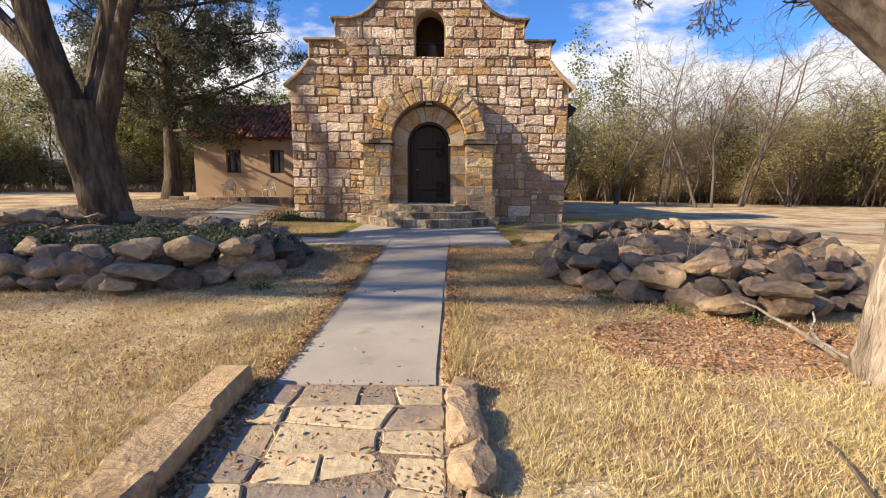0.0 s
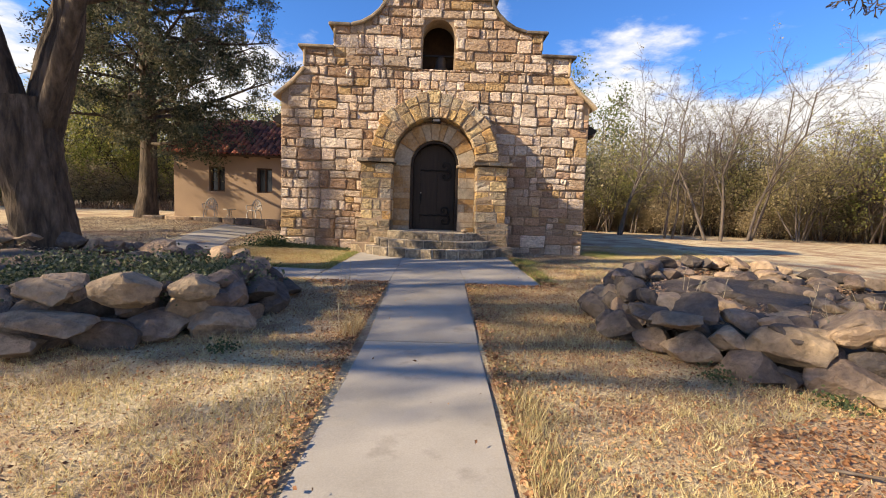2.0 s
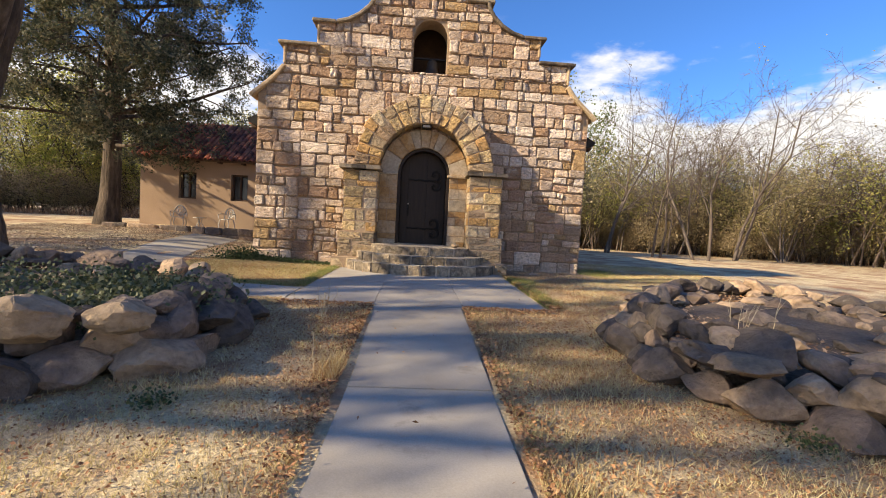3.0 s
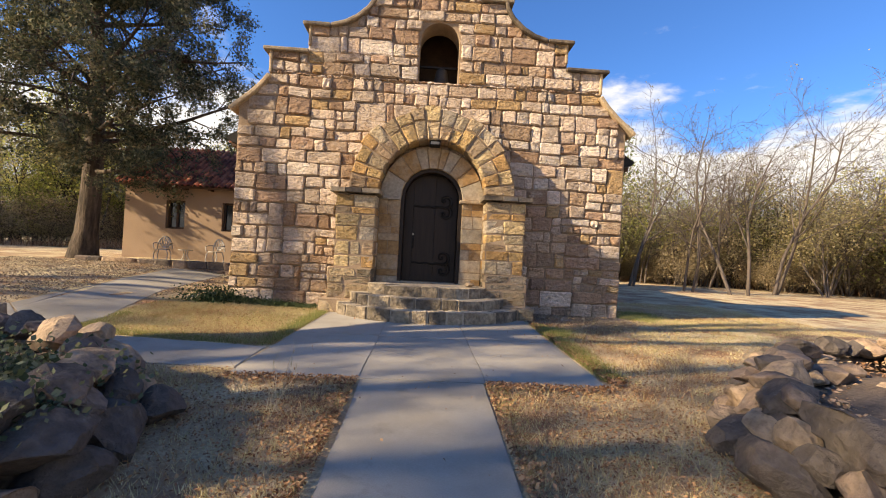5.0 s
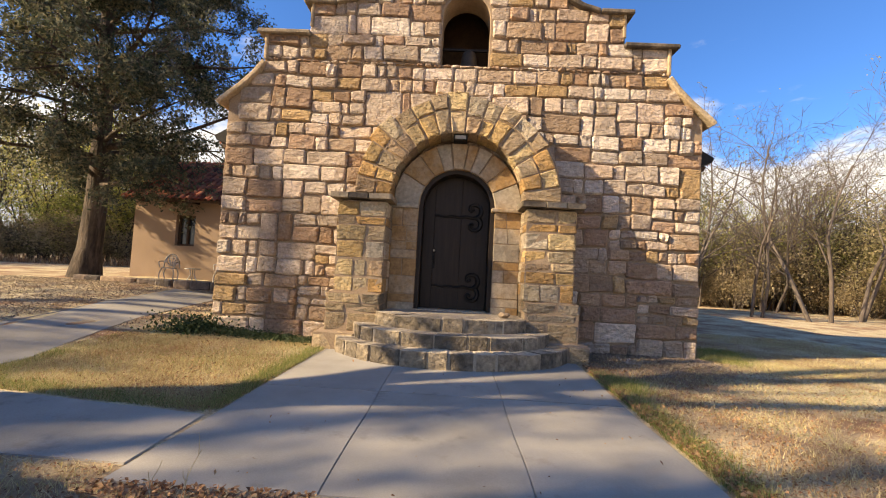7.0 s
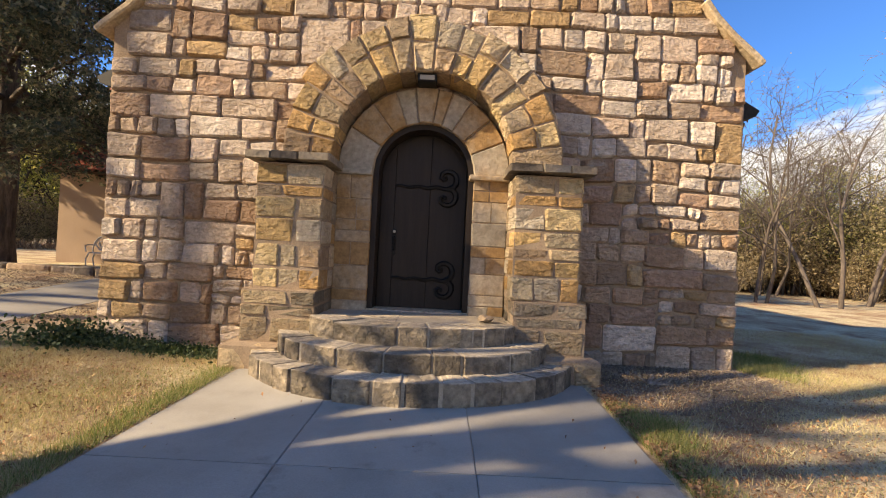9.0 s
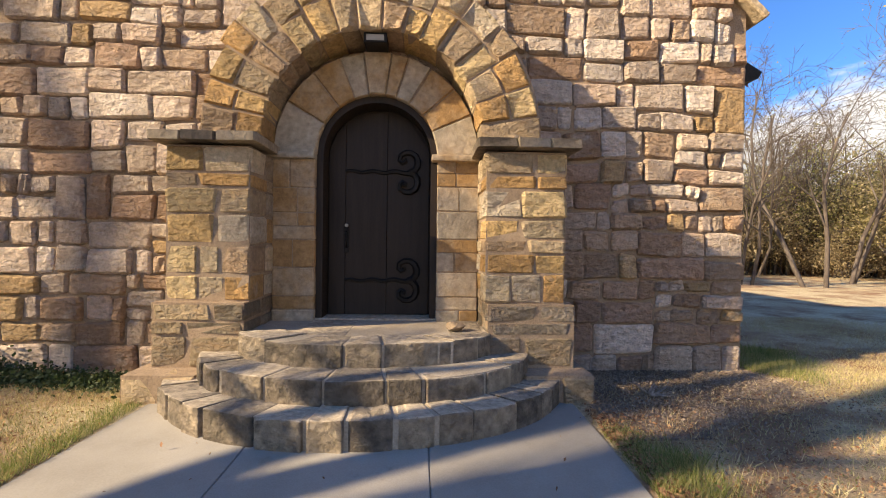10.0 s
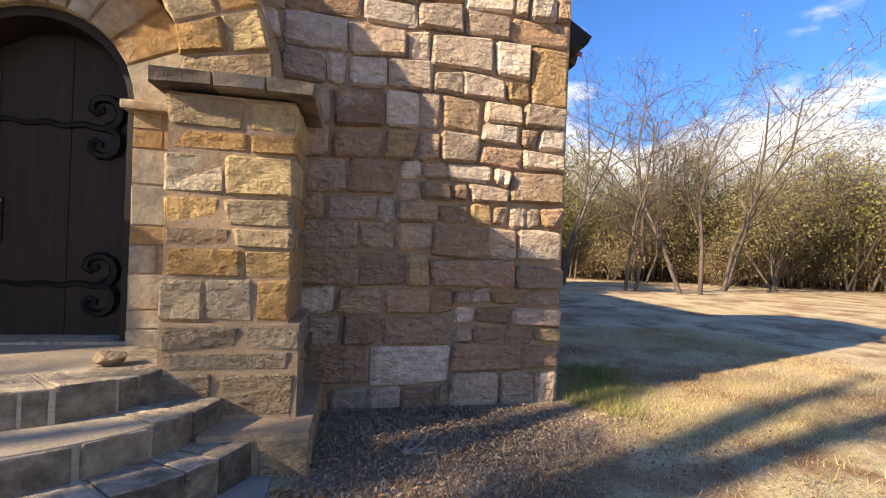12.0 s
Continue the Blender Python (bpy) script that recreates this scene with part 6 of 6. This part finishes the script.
hx, hy = rg.uniform(-1.42, -1.2, 1400), rg.uniform(0.4, 3.1, 1400)
litter("flag_leaves", "dead leaves gathered beside the kerb", hx, hy, 0.024, M_DEADLEAF, 0.03)
wx, wy = rg.uniform(-2.5, 1.5, 160), rg.uniform(3.3, 14, 160)
ok = inside(PAVED[0], wx, wy) | inside(PAVED[1], wx, wy)
litter("walk_leaves", "a few dead leaves on the concrete", wx[ok], wy[ok], 0.018, M_DEADLEAF, 0.04)
jx, jy = rg.uniform(-1.35, 0.1, 1500), rg.uniform(0.6, 3.1, 1500)
ok = inside(PAVED[4], jx, jy) & (rg.uniform(size=1500) < field(jx, jy, 3, 5) ** 2)
litter("flag_leaves", "dead leaves in the flagstone joints", jx[ok], jy[ok], 0.02, M_DEADLEAF, 0.045)
for poly, nm in ((BED_L, "bed_litter"), (BED_R, "bed_litter")):
    qx, qy = rg.uniform(-9, 7, 30000), rg.uniform(5, 10.5, 30000)
    mx, my = sum(p[0] for p in poly) / len(poly), sum(p[1] for p in poly) / len(poly)
    ok = inside([(mx + (x - mx) * 0.85, my + (y - my) * 0.85) for x, y in poly], qx, qy)
    litter(nm, "dead leaves and straw on the planter soil", qx[ok], qy[ok], 0.028, M_CHIP if poly is BED_L else M_PINE, 0.36)
# bare chip-strewn earth along the foot of the front
cx_, cy_ = rg.normal(size=9000) * 0.75 + 2.8, 15.3 - np.abs(rg.normal(size=9000)) * 0.9
ok = cx_ > 1.68
cx_, cy_ = cx_[ok], cy_[ok]
litter("bark_chips", "grey-brown chips and litter on bare earth", cx_, cy_, 0.016, M_CHIP)
earth = tagged(put("bare_earth", mesh_of("bare_earth", slab([(x + 0.16 * noise.noise((x * 2.5, y * 2.5, 1.0)), min(15.4, y + 0.2 * noise.noise((x * 2.5, y * 2.5, 7.0)))) for x, y in subdivided_slab([(1.7, 14.6), (1.85, 13.4), (2.5, 13.5), (3.4, 14.0), (4.3, 14.8), (4.25, 15.4), (1.7, 15.4)])], lambda x, y: gz(x, y) - 0.1, lambda x, y: gz(x, y) + 0.004), M_EARTH)), "bare grey-brown earth at the wall foot", "earth", kind="structure")

M_RED_EARTH = material("red_brown_earth", [(0.24, 0.155, 0.10), (0.36, 0.25, 0.165), (0.44, 0.33, 0.23)], 2.2, 8, 0.97, 0.9, 25, 0.03, fine=0.35)
ring_ = [(2.75 + 1.35 * math.cos(t) * (1 + 0.14 * math.sin(5 * t + 1)), 4.05 + 0.66 * math.sin(t) * (1 + 0.16 * math.cos(4 * t))) for t in np.linspace(0, 2 * math.pi, 48, endpoint=False)]
tagged(put("bare_earth", mesh_of("bare_earth", slab(ring_, lambda x, y: gz(x, y) - 0.1, lambda x, y: gz(x, y) + 0.008), M_RED_EARTH)), "bare reddish earth between planter and leaning tree", "earth", kind="structure")


def ivy(name, label, centre, spread, n, size, mat=None):
    c = rg.normal(size=(n, 3)) * np.array(spread) + np.array(centre)
    c[:, 2] = np.maximum(c[:, 2], gz(c[:, 0], c[:, 1]) + 0.02)
    c[:, 1] = np.minimum(c[:, 1], FY - 0.08) if centre[1] > 14 else c[:, 1]
    return tagged(put(name, leaf_mesh(name, mat or M_IVY, c, size, rg, 1.2)), label, "plant", kind="stuff")


for k in range(9):
    ivy("ivy", "low dark green ivy at the wall foot", (-5.1 + k * 0.27, 15.1 - 0.04 * k, 0.30 - 0.012 * k), (0.2, 0.13, 0.04), 600, 0.035)
ivy("ivy", "bushier ivy clump at the church corner", (-5.35, 15.0, 0.36), (0.3, 0.22, 0.10), 1500, 0.045)
M_SAGE = material("sage_leaves", [(0.05, 0.07, 0.03), (0.12, 0.14, 0.07), (0.20, 0.21, 0.12)], 2, 4, 0.7, 0, per="island", spread=0.6, fine=0, translucent=0.25)
for x, y, s in ((-3.6, 7.0, 0.4), (-4.3, 6.8, 0.45), (-5.2, 6.9, 0.45), (-3.4, 8.0, 0.45), (-4.4, 8.2, 0.5), (-5.6, 8.0, 0.5), (-6.6, 7.0, 0.4), (-3.1, 7.4, 0.3)):
    ivy("sage_clump", "grey-green low plant in the bed", (x, y, gz(x, y) + 0.44), (s * 0.6, s * 0.6, 0.09), 1700, 0.04, M_SAGE)
for x, y in ((2.75, 5.0), (2.1, 5.5), (-2.5, 5.9), (3.4, 4.6)):
    ivy("weed", "small green weed at the rocks' foot", (x, y, gz(x, y) + 0.05), (0.08, 0.08, 0.04), 160, 0.025)


def stalks(name, label, at, n, h, mat, seed):
    r = np.random.RandomState(seed)
    t = thing(name, label, "plant", pose(*at))
    w = Wood(seed)
    for _ in range(n):
        a = r.uniform(0, 6.28)
        w.grow((r.normal() * 0.08, r.normal() * 0.08, 0), (math.cos(a) * 0.2, math.sin(a) * 0.2, 1), h * r.uniform(0.4, 1), 0.004, 0, {"points": [5, 4], "wob": 0.12, "lift": [0, 0], "taper": 0.5, "sides": 4, "kids": [2], "levels": 1, "angle": (20, 50), "ratio": (0.3, 0.5), "thin": 0.003})
    put("stem", w.mesh("stem", mat), t)


M_STALK = material("dry_stalk", [(0.36, 0.29, 0.18), (0.52, 0.44, 0.30)], 5, 3, 0.85, 0, fine=0.1)
for k, (x, y) in enumerate(((3.4, 6.0), (3.9, 5.8), (4.4, 6.4), (2.6, 7.0), (3.2, 7.4))):
    stalks("dry_stalks", "dry pale plant stalks in the bed", (x, y, float(gz(x, y)) + 0.36), 3, 0.5, M_STALK, 200 + k)
for k, (x, y) in enumerate(((-1.42, 6.5), (-2.3, 9.0), (-2.0, 9.3), (-1.9, 8.6))):
    stalks("dry_stalks", "thin dry stalks standing in the grass", (x, y, float(gz(x, y))), 5, 0.4, M_STALK, 220 + k)
# a broken cedar sprig on the bare earth
sprig = thing("dead_sprig", "grey dead cedar sprig lying on bare earth", "branch", pose(2.47, 14.38, float(gz(2.47, 14.38)) + 0.03, 0, 0, 40))
w = Wood(230)
for k in range(9):
    a = -1.2 + k * 0.3
    w.grow((0, 0, 0), (math.cos(a), math.sin(a), 0.25), 0.24, 0.012, 0, {"points": [4, 3], "wob": 0.2, "lift": [0, 0], "taper": 0.4, "sides": 4, "kids": [3], "levels": 1, "angle": (20, 50), "ratio": (0.3, 0.5), "thin": 0.004})
put("twig", w.mesh("twig", M_BARK_PALE), sprig)
# fallen sticks
for k, (x, y, a, L) in enumerate(((2.3, 14.9, 15, 0.5), (3.2, 14.3, -10, 0.4), (2.1, 1.9, 70, 0.6), (2.6, 3.9, -30, 0.5), (1.8, 4.2, -35, 0.4), (3.0, 4.3, 60, 0.3))):
    w = Wood(240 + k)
    w.grow((0, 0, 0), (1, 0, 0), L, 0.014, 0, {"points": [6], "wob": 0.12, "lift": [0], "taper": 0.5, "sides": 6, "kids": [], "levels": 0, "angle": (0, 1), "ratio": (0.1, 0.2), "thin": 0.004})
    tagged(put("stick", w.mesh("stick", M_BARK_GREY), None, pose(x, y, float(gz(x, y)) + 0.015, 0, 0, a)), "fallen dry stick on the ground", "stick")
# roots of the leaning tree
for k, (a, L) in enumerate(((150, 1.1), (175, 0.9), (120, 0.9))):
    w = Wood(250 + k)
    w.grow((0.3, 0, 0.03), (1, 0, -0.03), L, 0.03, 0, {"points": [9], "wob": 0.17, "lift": [-0.02], "taper": 0.3, "sides": 8, "kids": [], "levels": 0, "angle": (0, 1), "ratio": (0.1, 0.2), "thin": 0.004})
    tagged(put("root", w.mesh("root", M_BARK_PALE), None, pose(*RT, float(gz(*RT)) + 0.01, 0, 0, a)), "surface root of the leaning tree", "root")

# ---- garden seats before the wing ----


def iron_chair(at, turn):
    """An ornate cast chair: looped back, round seat, arms and four curved legs."""
    c = thing("garden_chair", "white ornate cast-iron garden chair on the terrace", "chair", pose(*at, 0, 0, turn), "chairs on the terrace")
    bm = bmesh.new()
    bmesh.ops.create_cone(bm, cap_ends=True, segments=20, radius1=0.24, radius2=0.24, depth=0.03, matrix=pose(0, 0, 0.44))
    part("seat", bm, M_WHITE, c)
    hoop = [(0.27 * math.cos(t), 0.22, 0.46 + 0.5 * math.sin(t)) for t in np.linspace(0, math.pi, 15)]
    bm = tube_bm(hoop, 0.022, 6)
    for k in range(5):
        t = math.pi * (k + 1) / 6
        tube_bm([(0.05 * math.cos(t), 0.22, 0.5), (0.2 * math.cos(t) + 0.03, 0.22, 0.46 + 0.3 * math.sin(t)), (0.26 * math.cos(t), 0.22, 0.46 + 0.48 * math.sin(t))], 0.014, 5, bm)
    for rr in (0.1, 0.18):
        tube_bm([(rr * math.cos(t), 0.22, 0.72 + rr * math.sin(t)) for t in np.linspace(0, 6.28, 13)], 0.014, 5, bm)
    part("backrest", bm, M_WHITE, c)
    for s in (-1, 1):
        part("armrest", tube_bm([(s * 0.27, 0.22, 0.68), (s * 0.31, 0.0, 0.68), (s * 0.29, -0.18, 0.64), (s * 0.24, -0.2, 0.46)], 0.018, 6), M_WHITE, c)
        for y in (-0.17, 0.18):
            part("leg", tube_bm([(s * 0.18, y, 0.44), (s * 0.25, y * 1.1, 0.24), (s * 0.22, y * 1.3, 0.0)], 0.02, 6), M_WHITE, c)
    return c


TZ = 0.745
iron_chair((-11.05, 22.9, TZ), 12)
iron_chair((-9.0, 22.9, TZ), -14)
table = thing("garden_table", "small round white iron table between the chairs", "table", pose(-10.1, 22.8, TZ))
bm = bmesh.new()
bmesh.ops.create_cone(bm, cap_ends=True, segments=20, radius1=0.26, radius2=0.27, depth=0.03, matrix=pose(0, 0, 0.46))
part("tabletop", bm, M_WHITE, table)
for k in range(3):
    t = k * 2.094
    part("leg", tube_bm([(0.1 * math.cos(t), 0.1 * math.sin(t), 0.45), (0.06 * math.cos(t), 0.06 * math.sin(t), 0.25), (0.2 * math.cos(t), 0.2 * math.sin(t), 0.0)], 0.018, 6), M_WHITE, table)
